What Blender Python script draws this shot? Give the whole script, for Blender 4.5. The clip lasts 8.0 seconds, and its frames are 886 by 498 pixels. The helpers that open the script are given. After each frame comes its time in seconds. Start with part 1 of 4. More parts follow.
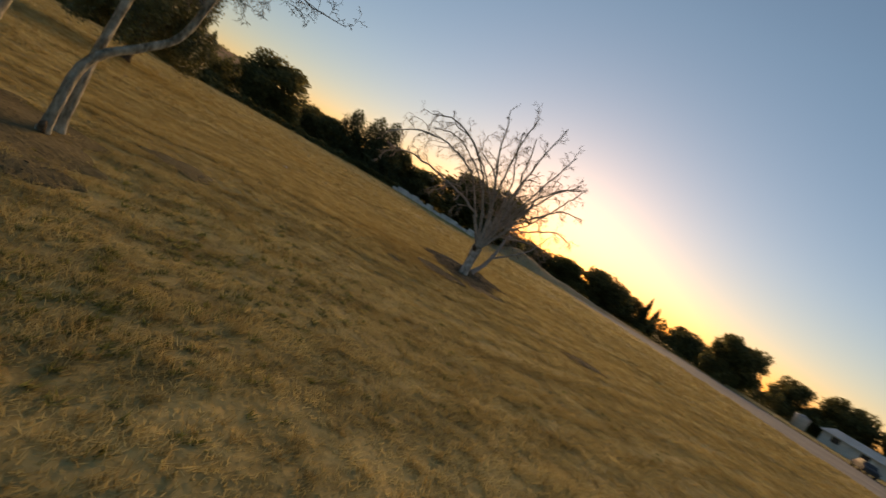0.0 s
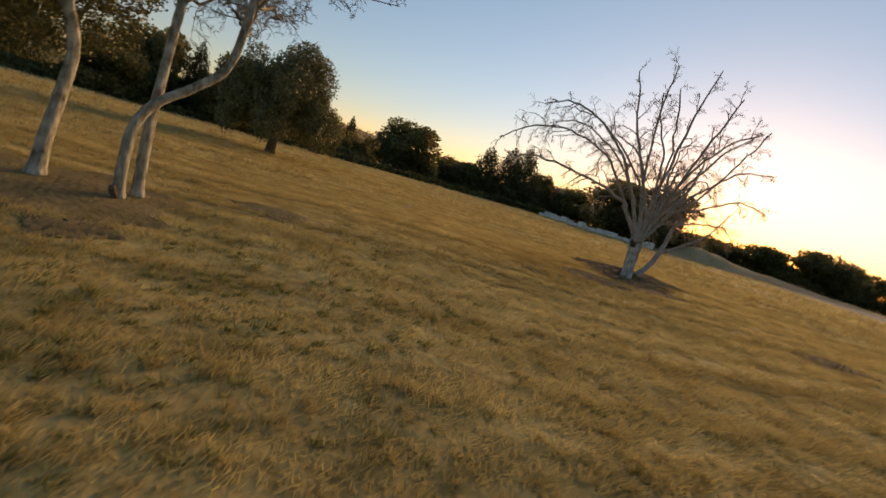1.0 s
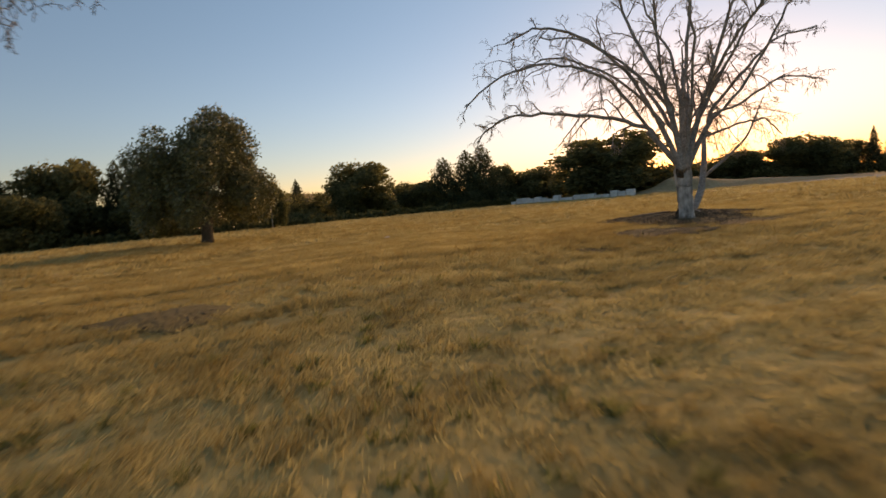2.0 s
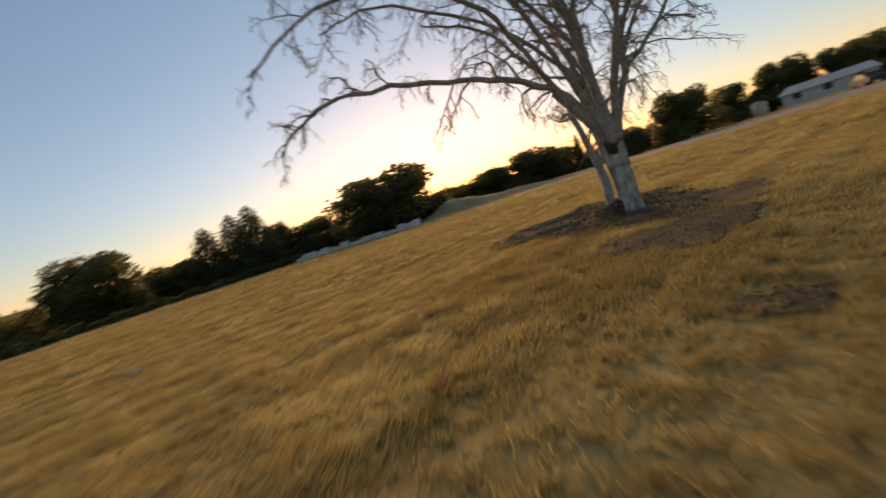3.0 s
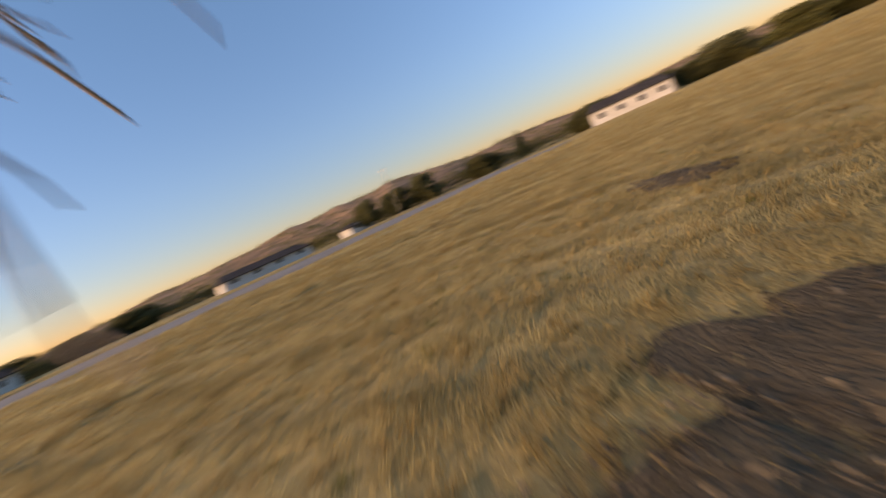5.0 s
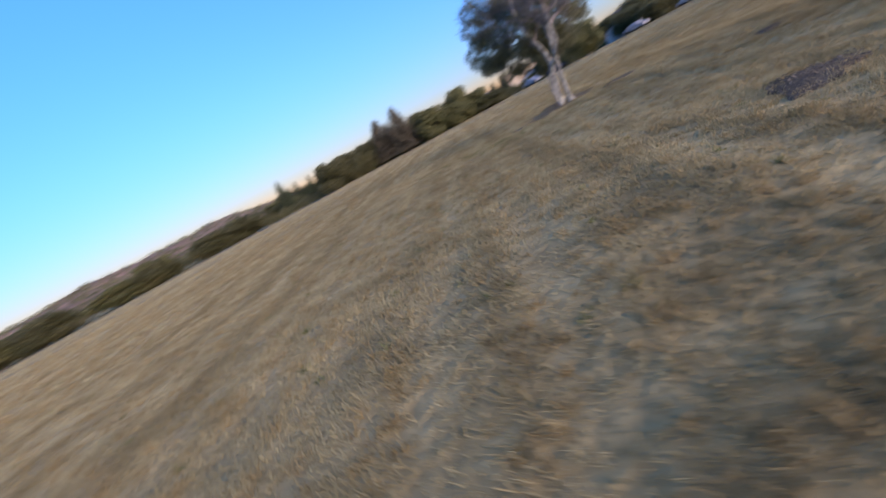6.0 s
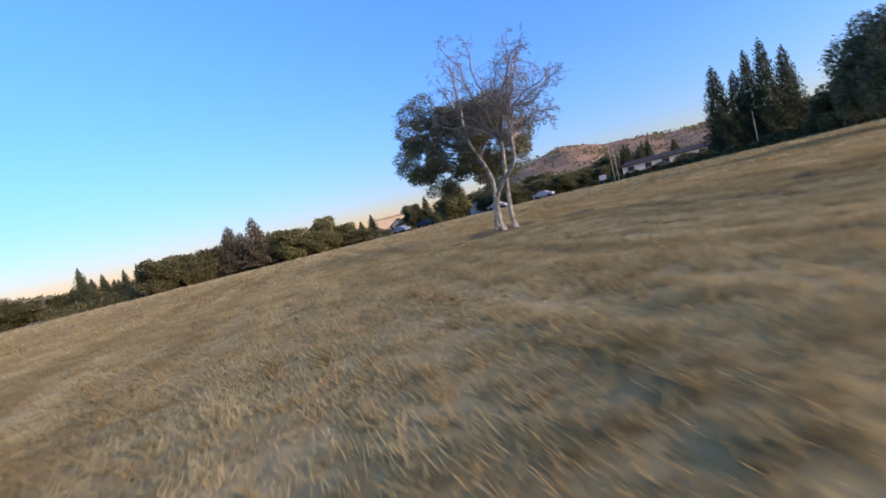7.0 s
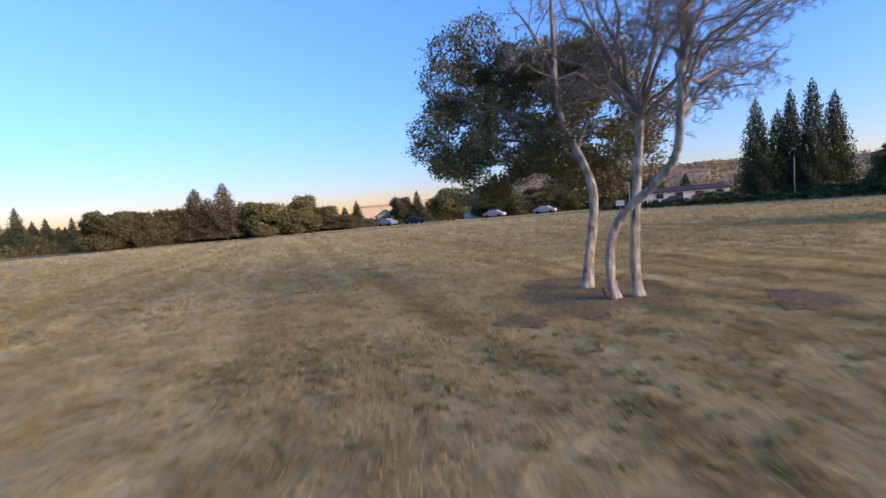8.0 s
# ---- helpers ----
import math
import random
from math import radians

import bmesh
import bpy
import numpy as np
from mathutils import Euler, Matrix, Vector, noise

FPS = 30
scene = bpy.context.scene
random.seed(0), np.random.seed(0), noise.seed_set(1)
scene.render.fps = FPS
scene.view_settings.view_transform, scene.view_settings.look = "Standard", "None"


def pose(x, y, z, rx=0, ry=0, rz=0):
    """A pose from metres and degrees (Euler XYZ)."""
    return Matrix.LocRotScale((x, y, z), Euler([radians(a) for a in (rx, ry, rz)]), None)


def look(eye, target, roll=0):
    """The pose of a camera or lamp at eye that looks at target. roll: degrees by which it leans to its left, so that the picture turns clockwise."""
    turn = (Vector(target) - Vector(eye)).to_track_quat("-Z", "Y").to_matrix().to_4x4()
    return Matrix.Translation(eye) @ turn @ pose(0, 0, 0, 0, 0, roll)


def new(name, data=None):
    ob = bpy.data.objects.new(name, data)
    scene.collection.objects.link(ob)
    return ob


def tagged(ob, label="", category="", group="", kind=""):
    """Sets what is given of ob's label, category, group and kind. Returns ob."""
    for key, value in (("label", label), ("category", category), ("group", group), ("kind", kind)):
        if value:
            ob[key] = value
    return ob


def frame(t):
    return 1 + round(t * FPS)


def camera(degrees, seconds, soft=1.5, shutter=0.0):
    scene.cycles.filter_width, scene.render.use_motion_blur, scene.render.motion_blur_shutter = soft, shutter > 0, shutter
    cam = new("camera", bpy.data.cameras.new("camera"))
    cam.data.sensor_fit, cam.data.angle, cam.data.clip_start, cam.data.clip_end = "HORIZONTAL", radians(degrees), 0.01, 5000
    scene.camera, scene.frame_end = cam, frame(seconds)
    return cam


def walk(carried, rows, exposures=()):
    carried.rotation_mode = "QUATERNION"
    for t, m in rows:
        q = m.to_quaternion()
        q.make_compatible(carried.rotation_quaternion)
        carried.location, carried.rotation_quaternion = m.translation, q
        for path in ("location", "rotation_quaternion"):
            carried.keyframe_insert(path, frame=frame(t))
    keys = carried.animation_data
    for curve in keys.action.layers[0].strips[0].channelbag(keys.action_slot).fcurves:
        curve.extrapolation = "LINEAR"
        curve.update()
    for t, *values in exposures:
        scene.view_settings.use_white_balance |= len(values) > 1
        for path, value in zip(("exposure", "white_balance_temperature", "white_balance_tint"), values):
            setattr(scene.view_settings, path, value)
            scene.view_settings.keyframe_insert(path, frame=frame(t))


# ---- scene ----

# ---------------------------------------------------------------- camera
def view(x, y, z, yaw, pitch, roll):
    """yaw to the left, pitch up, roll to the right, in degrees."""
    a, b = radians(yaw), radians(pitch)
    way = Vector((-math.sin(a) * math.cos(b), math.cos(a) * math.cos(b), math.sin(b)))
    return look((x, y, z), Vector((x, y, z)) + way, -roll)


cam = camera(86.3, 8.0, soft=1.5, shutter=0.28)
PATH = [
    (0.0, -1.48, -18.26, 1.98, -1.0, -4.5, -30.6),
    (0.25, -1.02, -17.80, 1.84, 6.6, -5.2, -28.4),
    (0.5, -0.75, -17.30, 1.74, 12.8, -6.2, -26.3),
    (1.0, -0.81, -16.19, 1.50, 18.4, -8.2, -16.3),
    (1.2, -0.96, -15.65, 1.37, 18.9, -8.1, -11.0),
    (1.75, -1.95, -13.80, 1.02, 18.3, -6.2, 0.5),
    (2.3, -3.18, -11.40, 0.88, 13.3, -4.1, 8.9),
    (2.5, -3.71, -10.40, 0.95, 10.0, -3.4, 10.9),
    (3.0, -4.51, -7.09, 1.06, -9.9, -4.5, 17.5),
    (3.5, -4.40, -4.05, 0.84, -31.6, -2.6, 25.8),
    (4.0, -3.95, -1.60, 0.64, -56.0, -1.5, 30.0),
    (4.3, -3.28, -0.60, 0.66, -64.2, -2.9, 26.0),
    (4.5, -2.67, -0.01, 0.66, -67.8, -4.0, 22.8),
    (4.6, -2.36, 0.22, 0.72, -72.0, -4.1, 21.8),
    (4.7, -2.00, 0.43, 0.80, -81.0, -4.4, 21.8),
    (4.8, -1.46, 0.62, 0.90, -92.2, -5.0, 22.4),
    (5.0, 0.10, 0.88, 1.10, -114.8, -6.6, 24.2),
    (5.2, 2.30, 0.83, 1.30, -137.6, -8.6, 26.4),
    (5.4, 4.90, 0.20, 1.46, -160.6, -10.6, 28.4),
    (5.6, 7.35, -1.02, 1.54, -183.8, -12.2, 29.6),
    (5.8, 9.35, -2.55, 1.52, -207.0, -13.2, 30.0),
    (5.9, 10.15, -3.40, 1.48, -218.2, -13.2, 29.2),
    (6.0, 10.72, -4.25, 1.42, -227.8, -13.0, 28.2),
    (6.2, 10.82, -5.45, 1.24, -239.4, -10.3, 26.6),
    (6.5, 10.04, -6.79, 0.84, -250.4, -6.3, 21.0),
    (7.0, 8.36, -8.71, 0.86, -251.9, -3.6, 13.8),
    (7.5, 4.94, -10.50, 1.28, -250.7, -3.6, 5.6),
    (8.0, 0.97, -12.10, 1.60, -254.2, -4.3, 4.6),
]
EXPOSURES = [(0.0, 1.68, 14800, 20), (1.0, 2.1, 16000, 23), (2.5, 2.15, 16000, 25), (3.5, 1.9, 15800, 23), (4.5, 2.38, 13800, 25), (5.8, 2.55, 5450, 28), (6.5, 2.6, 5800, 26), (8.0, 2.8, 6300, 31)]
walk(cam, [(t, view(*row)) for t, *row in PATH], EXPOSURES)

# ---------------------------------------------------------------- sky and sun
SUN_AZ, SUN_EL = 12.0, 2.4          # degrees clockwise from +y, degrees up
world = bpy.data.worlds.new("evening_sky")
scene.world = world
world.use_nodes = True
wn = world.node_tree.nodes
sky = wn.new("ShaderNodeTexSky")
sky.sky_type, sky.sun_disc = "NISHITA", False
sky.sun_elevation, sky.sun_rotation = radians(SUN_EL), radians(SUN_AZ)
sky.altitude, sky.air_density, sky.dust_density, sky.ozone_density = 60, 0.9, 0.24, 3.6
wn["Background"].inputs["Strength"].default_value = 0.15
# low-sky colour painted over the sky texture: less green and blue, all round
place, parts, horizon_tint, tint = wn.new("ShaderNodeTexCoord"), wn.new("ShaderNodeSeparateXYZ"), wn.new("ShaderNodeValToRGB"), wn.new("ShaderNodeMixRGB")
horizon_tint.color_ramp.elements[0].position, horizon_tint.color_ramp.elements[1].position = 0.0, 0.5
horizon_tint.color_ramp.elements[0].color, horizon_tint.color_ramp.elements[1].color = (0.90, 0.65, 0.71, 1), (1.0, 1.0, 1.0, 1)
middle = horizon_tint.color_ramp.elements.new(0.2)
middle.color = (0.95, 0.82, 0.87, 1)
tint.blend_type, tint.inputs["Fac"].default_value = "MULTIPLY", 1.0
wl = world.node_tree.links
wl.new(place.outputs["Generated"], parts.inputs[0]), wl.new(parts.outputs["Z"], horizon_tint.inputs[0])
wl.new(sky.outputs[0], tint.inputs["Color1"]), wl.new(horizon_tint.outputs[0], tint.inputs["Color2"]), wl.new(tint.outputs[0], wn["Background"].inputs["Color"])
sun = new("sun", bpy.data.lights.new("sun", "SUN"))
sun.data.energy, sun.data.angle, sun.data.color = 2.2, radians(55), (1.0, 0.78, 0.56)
sa, se = radians(SUN_AZ), radians(SUN_EL)
sun_way = Vector((math.sin(sa) * math.cos(se), math.cos(sa) * math.cos(se), math.sin(se)))
sun.matrix_world = look(sun_way * 200, (0, 0, 0))


# ---------------------------------------------------------------- materials
def material(name, low, high, rough=0.9, grain=8.0, patch=0.6, bump=0.3, random=0.0, island=0.0, glow=0.0, metal=0.0, stretch=None, tight=0.16, rows=0.0):
    """Two colours mixed by noise at two scales, with bump; random and island vary the value piece by piece; glow lets light through."""
    m = bpy.data.materials.new(name)
    m.use_nodes = True
    n, l = m.node_tree.nodes, m.node_tree.links
    b = n["Principled BSDF"]
    b.inputs["Roughness"].default_value, b.inputs["Metallic"].default_value = rough, metal
    b.inputs["Specular IOR Level"].default_value = 0.08 if rough > 0.7 and not metal else 0.5
    tex = n.new("ShaderNodeTexCoord")
    src = tex.outputs["Object"]
    if stretch:
        mp = n.new("ShaderNodeMapping")
        mp.inputs["Scale"].default_value = stretch
        l.new(src, mp.inputs["Vector"])
        src = mp.outputs["Vector"]
    fine, wide = n.new("ShaderNodeTexNoise"), n.new("ShaderNodeTexNoise")
    fine.inputs["Scale"].default_value, fine.inputs["Detail"].default_value = grain, 6
    wide.inputs["Scale"].default_value, wide.inputs["Detail"].default_value = patch, 4
    l.new(src, fine.inputs["Vector"]), l.new(tex.outputs["Object"], wide.inputs["Vector"])
    add = n.new("ShaderNodeMath")
    add.operation = "MULTIPLY_ADD"
    l.new(fine.outputs[0], add.inputs[0])
    add.inputs[1].default_value = 0.55
    half = n.new("ShaderNodeMath")
    half.operation = "MULTIPLY"
    half.inputs[1].default_value = 0.45
    l.new(wide.outputs[0], half.inputs[0]), l.new(half.outputs[0], add.inputs[2])
    ramp = n.new("ShaderNodeValToRGB")
    ramp.color_ramp.elements[0].position, ramp.color_ramp.elements[1].position = 0.5 - tight, 0.5 + tight
    ramp.color_ramp.elements[0].color, ramp.color_ramp.elements[1].color = (*low, 1), (*high, 1)
    mixed = add.outputs[0]
    if rows:  # mowing rows across the field
        turn = n.new("ShaderNodeMapping")
        turn.vector_type = "TEXTURE"
        turn.inputs["Rotation"].default_value, turn.inputs["Scale"].default_value = (0, 0, radians(34)), (45, 1, 1)
        band, cut = n.new("ShaderNodeTexNoise"), n.new("ShaderNodeMath")
        band.inputs["Scale"].default_value, band.inputs["Detail"].default_value = 0.9, 3
        cut.operation = "MULTIPLY_ADD"
        cut.inputs[1].default_value = rows
        offset = n.new("ShaderNodeMath")
        offset.operation = "SUBTRACT"
        offset.inputs[1].default_value = rows * 0.5
        l.new(tex.outputs["Object"], turn.inputs["Vector"]), l.new(turn.outputs[0], band.inputs["Vector"])
        l.new(mixed, offset.inputs[0]), l.new(band.outputs[0], cut.inputs[0]), l.new(offset.outputs[0], cut.inputs[2])
        mixed = cut.outputs[0]
    l.new(mixed, ramp.inputs[0])
    out = ramp.outputs[0]
    if random or island:
        info = n.new("ShaderNodeObjectInfo" if random else "ShaderNodeNewGeometry")
        hsv = n.new("ShaderNodeHueSaturation")
        span = n.new("ShaderNodeMapRange")
        amount = random or island
        span.inputs["To Min"].default_value, span.inputs["To Max"].default_value = 1 - amount, 1 + amount
        l.new(info.outputs["Random" if random else "Random Per Island"], span.inputs["Value"])
        l.new(span.outputs[0], hsv.inputs["Value"]), l.new(out, hsv.inputs["Color"])
        out = hsv.outputs[0]
    l.new(out, b.inputs["Base Color"])
    if bump:
        bp = n.new("ShaderNodeBump")
        bp.inputs["Strength"].default_value, bp.inputs["Distance"].default_value = bump, 0.05
        l.new(fine.outputs[0], bp.inputs["Height"]), l.new(bp.outputs[0], b.inputs["Normal"])
    if glow:
        tr, mix = n.new("ShaderNodeBsdfTranslucent"), n.new("ShaderNodeMixShader")
        mix.inputs[0].default_value = glow
        l.new(out, tr.inputs["Color"]), l.new(b.outputs[0], mix.inputs[1]), l.new(tr.outputs[0], mix.inputs[2])
        l.new(mix.outputs[0], n["Material Output"].inputs["Surface"])
    return m


M_GROUND = material("dry_grass_ground", (0.265, 0.195, 0.08), (0.445, 0.342, 0.15), 0.95, 7.0, 1.1, 0.8, tight=0.14, rows=0.7)
M_GRASS = material("dry_grass_blades", (0.305, 0.247, 0.115), (0.515, 0.43, 0.215), 0.8, 1.6, 1.1, 0, island=0.12, glow=0.5, tight=0.14, rows=0.7)
M_TUFT = material("tawny_tuft", (0.25, 0.178, 0.07), (0.44, 0.328, 0.145), 0.8, 1.6, 0.4, 0, island=0.25, glow=0.4)
M_GREEN = material("green_weed", (0.14, 0.145, 0.045), (0.27, 0.255, 0.095), 0.8, 3.0, 0.5, 0, island=0.3, glow=0.4)
M_SOIL = material("mulch_soil", (0.06, 0.049, 0.031), (0.17, 0.134, 0.085), 0.95, 34.0, 1.6, 1.0)
M_PALESOIL = material("grey_soil", (0.10, 0.076, 0.037), (0.215, 0.164, 0.084), 0.95, 12.0, 1.0, 0.7)
M_EARTH = material("heaped_earth", (0.30, 0.19, 0.10), (0.48, 0.33, 0.19), 0.95, 3.0, 0.4, 0.6)
M_CHIP = material("bark_chip", (0.045, 0.038, 0.028), (0.20, 0.165, 0.115), 0.9, 20.0, 2.0, 0.3, island=0.5)
M_BARK = material("weathered_bark", (0.15, 0.137, 0.118), (0.50, 0.475, 0.43), 0.9, 13.0, 4.5, 1.0, stretch=(1, 1, 0.3), tight=0.13)
M_LIMB = material("dry_limb_bark", (0.14, 0.126, 0.11), (0.44, 0.415, 0.375), 0.9, 22.0, 3.5, 0.8, tight=0.17)
M_DARKBARK = material("dark_rotten_bark", (0.05, 0.035, 0.024), (0.17, 0.12, 0.08), 0.95, 16.0, 3.0, 1.0)
M_TWIG = material("dead_twig", (0.17, 0.14, 0.115), (0.38, 0.32, 0.27), 0.9, 6.0, 1.0, 0)
M_WHITEBARK = material("pale_bark", (0.11, 0.098, 0.07), (0.43, 0.41, 0.335), 0.85, 15.0, 5.0, 0.9, stretch=(1, 1, 0.35), tight=0.13)
M_GREYTWIG = material("grey_twig", (0.11, 0.105, 0.095), (0.23, 0.22, 0.20), 0.9, 6.0, 1.0, 0)
M_GREYBARK = material("grey_bark", (0.10, 0.085, 0.068), (0.27, 0.235, 0.195), 0.9, 9.0, 1.5, 0.4)
M_TRUNK = material("brown_trunk", (0.06, 0.045, 0.03), (0.16, 0.12, 0.085), 0.95, 7.0, 1.0, 0.6)
M_LEAF = material("olive_leaf", (0.068, 0.074, 0.028), (0.195, 0.178, 0.072), 0.6, 1.5, 0.6, 0, island=0.45, glow=0.13)
M_FAR = material("dark_green_foliage", (0.088, 0.092, 0.041), (0.205, 0.192, 0.088), 0.8, 2.5, 0.8, 0, island=0.4, glow=0.5)
M_CONIFER = material("conifer_foliage", (0.034, 0.046, 0.024), (0.095, 0.104, 0.05), 0.8, 2.5, 0.8, 0, island=0.4, glow=0.2)
M_RED = material("bronze_foliage", (0.06, 0.054, 0.034), (0.135, 0.112, 0.068), 0.8, 2.5, 0.8, 0, island=0.4, glow=0.15)
M_YELLOW = material("yellow_green_foliage", (0.08, 0.085, 0.032), (0.19, 0.18, 0.072), 0.8, 2.5, 0.8, 0, island=0.4, glow=0.2)
M_HILL = material("dry_hillside", (0.14, 0.10, 0.065), (0.42, 0.265, 0.155), 0.95, 0.03, 0.007, 0.3)
M_GRAVEL = material("pale_gravel", (0.17, 0.165, 0.15), (0.28, 0.27, 0.245), 0.95, 4.0, 0.12, 0.4)
M_ROAD = material("asphalt", (0.05, 0.05, 0.052), (0.085, 0.083, 0.08), 0.9, 6.0, 0.15, 0.2)
M_BLOCK = material("pale_concrete", (0.42, 0.41, 0.39), (0.66, 0.64, 0.60), 0.85, 5.0, 0.7, 0.3, random=0.15)
M_WALL = material("white_stucco", (0.44, 0.425, 0.39), (0.60, 0.58, 0.545), 0.8, 3.0, 0.4, 0.1)
M_TAN = material("tan_stucco", (0.36, 0.29, 0.19), (0.50, 0.41, 0.28), 0.85, 3.0, 0.4, 0.1)
M_ROOF = material("dark_roof_shingle", (0.03, 0.028, 0.026), (0.075, 0.066, 0.06), 0.9, 5.0, 0.5, 0.4)
M_GLASS = material("dark_window_glass", (0.02, 0.022, 0.025), (0.05, 0.055, 0.06), 0.1, 1.0, 0.5, 0)
M_PAINT = material("dark_car_paint", (0.02, 0.021, 0.024), (0.035, 0.036, 0.04), 0.6, 2.0, 0.5, 0)
M_PALEPAINT = material("pale_car_paint", (0.26, 0.26, 0.26), (0.34, 0.34, 0.34), 0.5, 2.0, 0.5, 0)
M_TYRE = material("tyre_rubber", (0.015, 0.015, 0.015), (0.03, 0.03, 0.03), 0.9, 9.0, 1.0, 0.2)
M_STEEL = material("grey_steel", (0.25, 0.25, 0.25), (0.4, 0.4, 0.4), 0.5, 5.0, 0.8, 0.1, metal=0.6)
M_POLE = material("pale_pole_wood", (0.3, 0.26, 0.2), (0.5, 0.45, 0.36), 0.9, 6.0, 1.0, 0.2)


# ---------------------------------------------------------------- mesh helpers
class Shape:
    """Gathers quads, then becomes one mesh."""

    def __init__(self):
        self.v, self.f, self.n = [], [], 0

    def add(self, v, f):
        self.v.append(np.asarray(v, float)), self.f.append(np.asarray(f, int) + self.n)
        self.n += len(v)

    def tube(self, pts, radii, sides=6, lump=0.0, rng=None):
        """A tapered tube along pts, closed at its end; lump makes it uneven."""
        pts, radii = np.asarray(pts, float), np.asarray(radii, float)
        d = np.gradient(pts, axis=0)
        d /= np.linalg.norm(d, axis=1, keepdims=True) + 1e-9
        ref = np.array((0.0, 0.0, 1.0)) if abs(d[0, 2]) < 0.8 else np.array((1.0, 0.0, 0.0))
        a = np.cross(d, ref)
        a /= np.linalg.norm(a, axis=1, keepdims=True) + 1e-9
        b = np.cross(d, a)
        ang = np.arange(sides) * 2 * np.pi / sides
        r = radii[:, None] * np.ones((1, sides))
        if lump:
            r = r * (1 + lump * (rng.random(r.shape) - 0.5) + lump * np.sin(ang * 3 + 1.0 + pts[:, 2:3] * 1.5))
        v = pts[:, None] + r[..., None] * (a[:, None] * np.cos(ang)[None, :, None] + b[:, None] * np.sin(ang)[None, :, None])
        k = len(pts)
        i = (np.arange(k - 1)[:, None] * sides + np.arange(sides)[None]).ravel()
        j = (np.arange(k - 1)[:, None] * sides + (np.arange(sides)[None] + 1) % sides).ravel()
        self.add(v.reshape(-1, 3), np.stack([i, j, j + sides, i + sides], -1))

    def leaves(self, c, size, rng, flat=0.0, droop=0.0):
        """Leaf-shaped quads at the points c, of the given length."""
        n = len(c)
        u = rng.normal(size=(n, 3))
        u[:, 2] = u[:, 2] * (1 - flat) - droop
        u /= np.linalg.norm(u, axis=1, keepdims=True) + 1e-9
        w = np.cross(u, rng.normal(size=(n, 3)))
        w /= np.linalg.norm(w, axis=1, keepdims=True) + 1e-9
        s = (np.ones(n) * size * (0.6 + 0.8 * rng.random(n)))[:, None]
        v = np.stack([c - u * s * 0.5, c + w * s * 0.28, c + u * s * 0.5, c - w * s * 0.28], 1)
        self.add(v.reshape(-1, 3), np.arange(n * 4).reshape(-1, 4))

    def box(self, lo, hi):
        x, y, z = zip(lo, hi)
        v = [(x[i], y[j], z[k]) for k in (0, 1) for j in (0, 1) for i in (0, 1)]
        self.add(v, [(0, 2, 3, 1), (4, 5, 7, 6), (0, 1, 5, 4), (2, 6, 7, 3), (0, 4, 6, 2), (1, 3, 7, 5)])

    def data(self, name, mat, smooth=True):
        v, f = np.concatenate(self.v), np.concatenate(self.f)
        return mesh_data(name, v, f, mat, smooth)


def mesh_data(name, v, f, mat, smooth=True):
    me = bpy.data.meshes.new(name)
    k = f.shape[1]
    me.vertices.add(len(v)), me.loops.add(f.size), me.polygons.add(len(f))
    me.vertices.foreach_set("co", v.astype(np.float32).ravel())
    me.loops.foreach_set("vertex_index", f.astype(np.int32).ravel())
    me.polygons.foreach_set("loop_start", np.arange(0, f.size, k, dtype=np.int32))
    me.polygons.foreach_set("use_smooth", np.full(len(f), smooth))
    me.materials.append(mat)
    me.update(calc_edges=True)
    return me


def bm_data(name, bm, mat):
    me = bpy.data.meshes.new(name)
    bm.to_mesh(me)
    bm.free()
    me.materials.append(mat)
    return me


def part(name, data, parent, label="", m=None):
    ob = new(name, data)
    ob.parent = parent
    if m is not None:
        ob.matrix_basis = m
    return tagged(ob, label)


def thing(name, m, label, category, group="", kind=""):
    ob = new(name)
    ob.empty_display_size = 0.2
    ob.matrix_basis = m
    return tagged(ob, label, category, group, kind)


def bez(p0, p1, p2, n):
    t = np.linspace(0, 1, n)[:, None]
    return (1 - t) ** 2 * np.asarray(p0, float) + 2 * t * (1 - t) * np.asarray(p1, float) + t ** 2 * np.asarray(p2, float)


def smooth_line(pts, n):
    """A Catmull-Rom line through pts."""
    p = np.asarray(pts, float)
    p = np.vstack([2 * p[0] - p[1], p, 2 * p[-1] - p[-2]])
    out = []
    for i in range(1, len(p) - 2):
        t = np.linspace(0, 1, n, endpoint=False)[:, None]
        a, b, c, d = p[i - 1:i + 3]
        out.append(0.5 * (2 * b + (c - a) * t + (2 * a - 5 * b + 4 * c - d) * t ** 2 + (3 * b - a - 3 * c + d) * t ** 3))
    return np.vstack(out + [p[-2:-1]])


# ---------------------------------------------------------------- ground
BEDS = [(0.05, 1.25, 1.72, 2.15), (-0.95, -2.2, 1.0, 0.75), (4.1, -4.3, 0.72, 0.45), (-7.7, -12.0, 1.8, 1.45), (-6.5, -9.1, 0.7, 0.5), (-5.9, -12.9, 0.5, 0.4), (0.5, -0.95, 1.2, 0.75), (-2.3, -4.8, 0.3, 0.22)]


def bed_depth(x, y):
    """How deep inside a bare bed a place lies: 1 in its middle, below 0 outside."""
    best = np.full(np.shape(x), -9.0)
    for i, (cx, cy, rx, ry) in enumerate(BEDS):
        a = np.arctan2(y - cy, x - cx)
        edge = 1 + 0.14 * np.sin(3 * a + i) + 0.09 * np.sin(7 * a + 2 * i) + 0.05 * np.sin(13 * a)
        best = np.maximum(best, edge - np.hypot((x - cx) / rx, (y - cy) / ry))
    return best


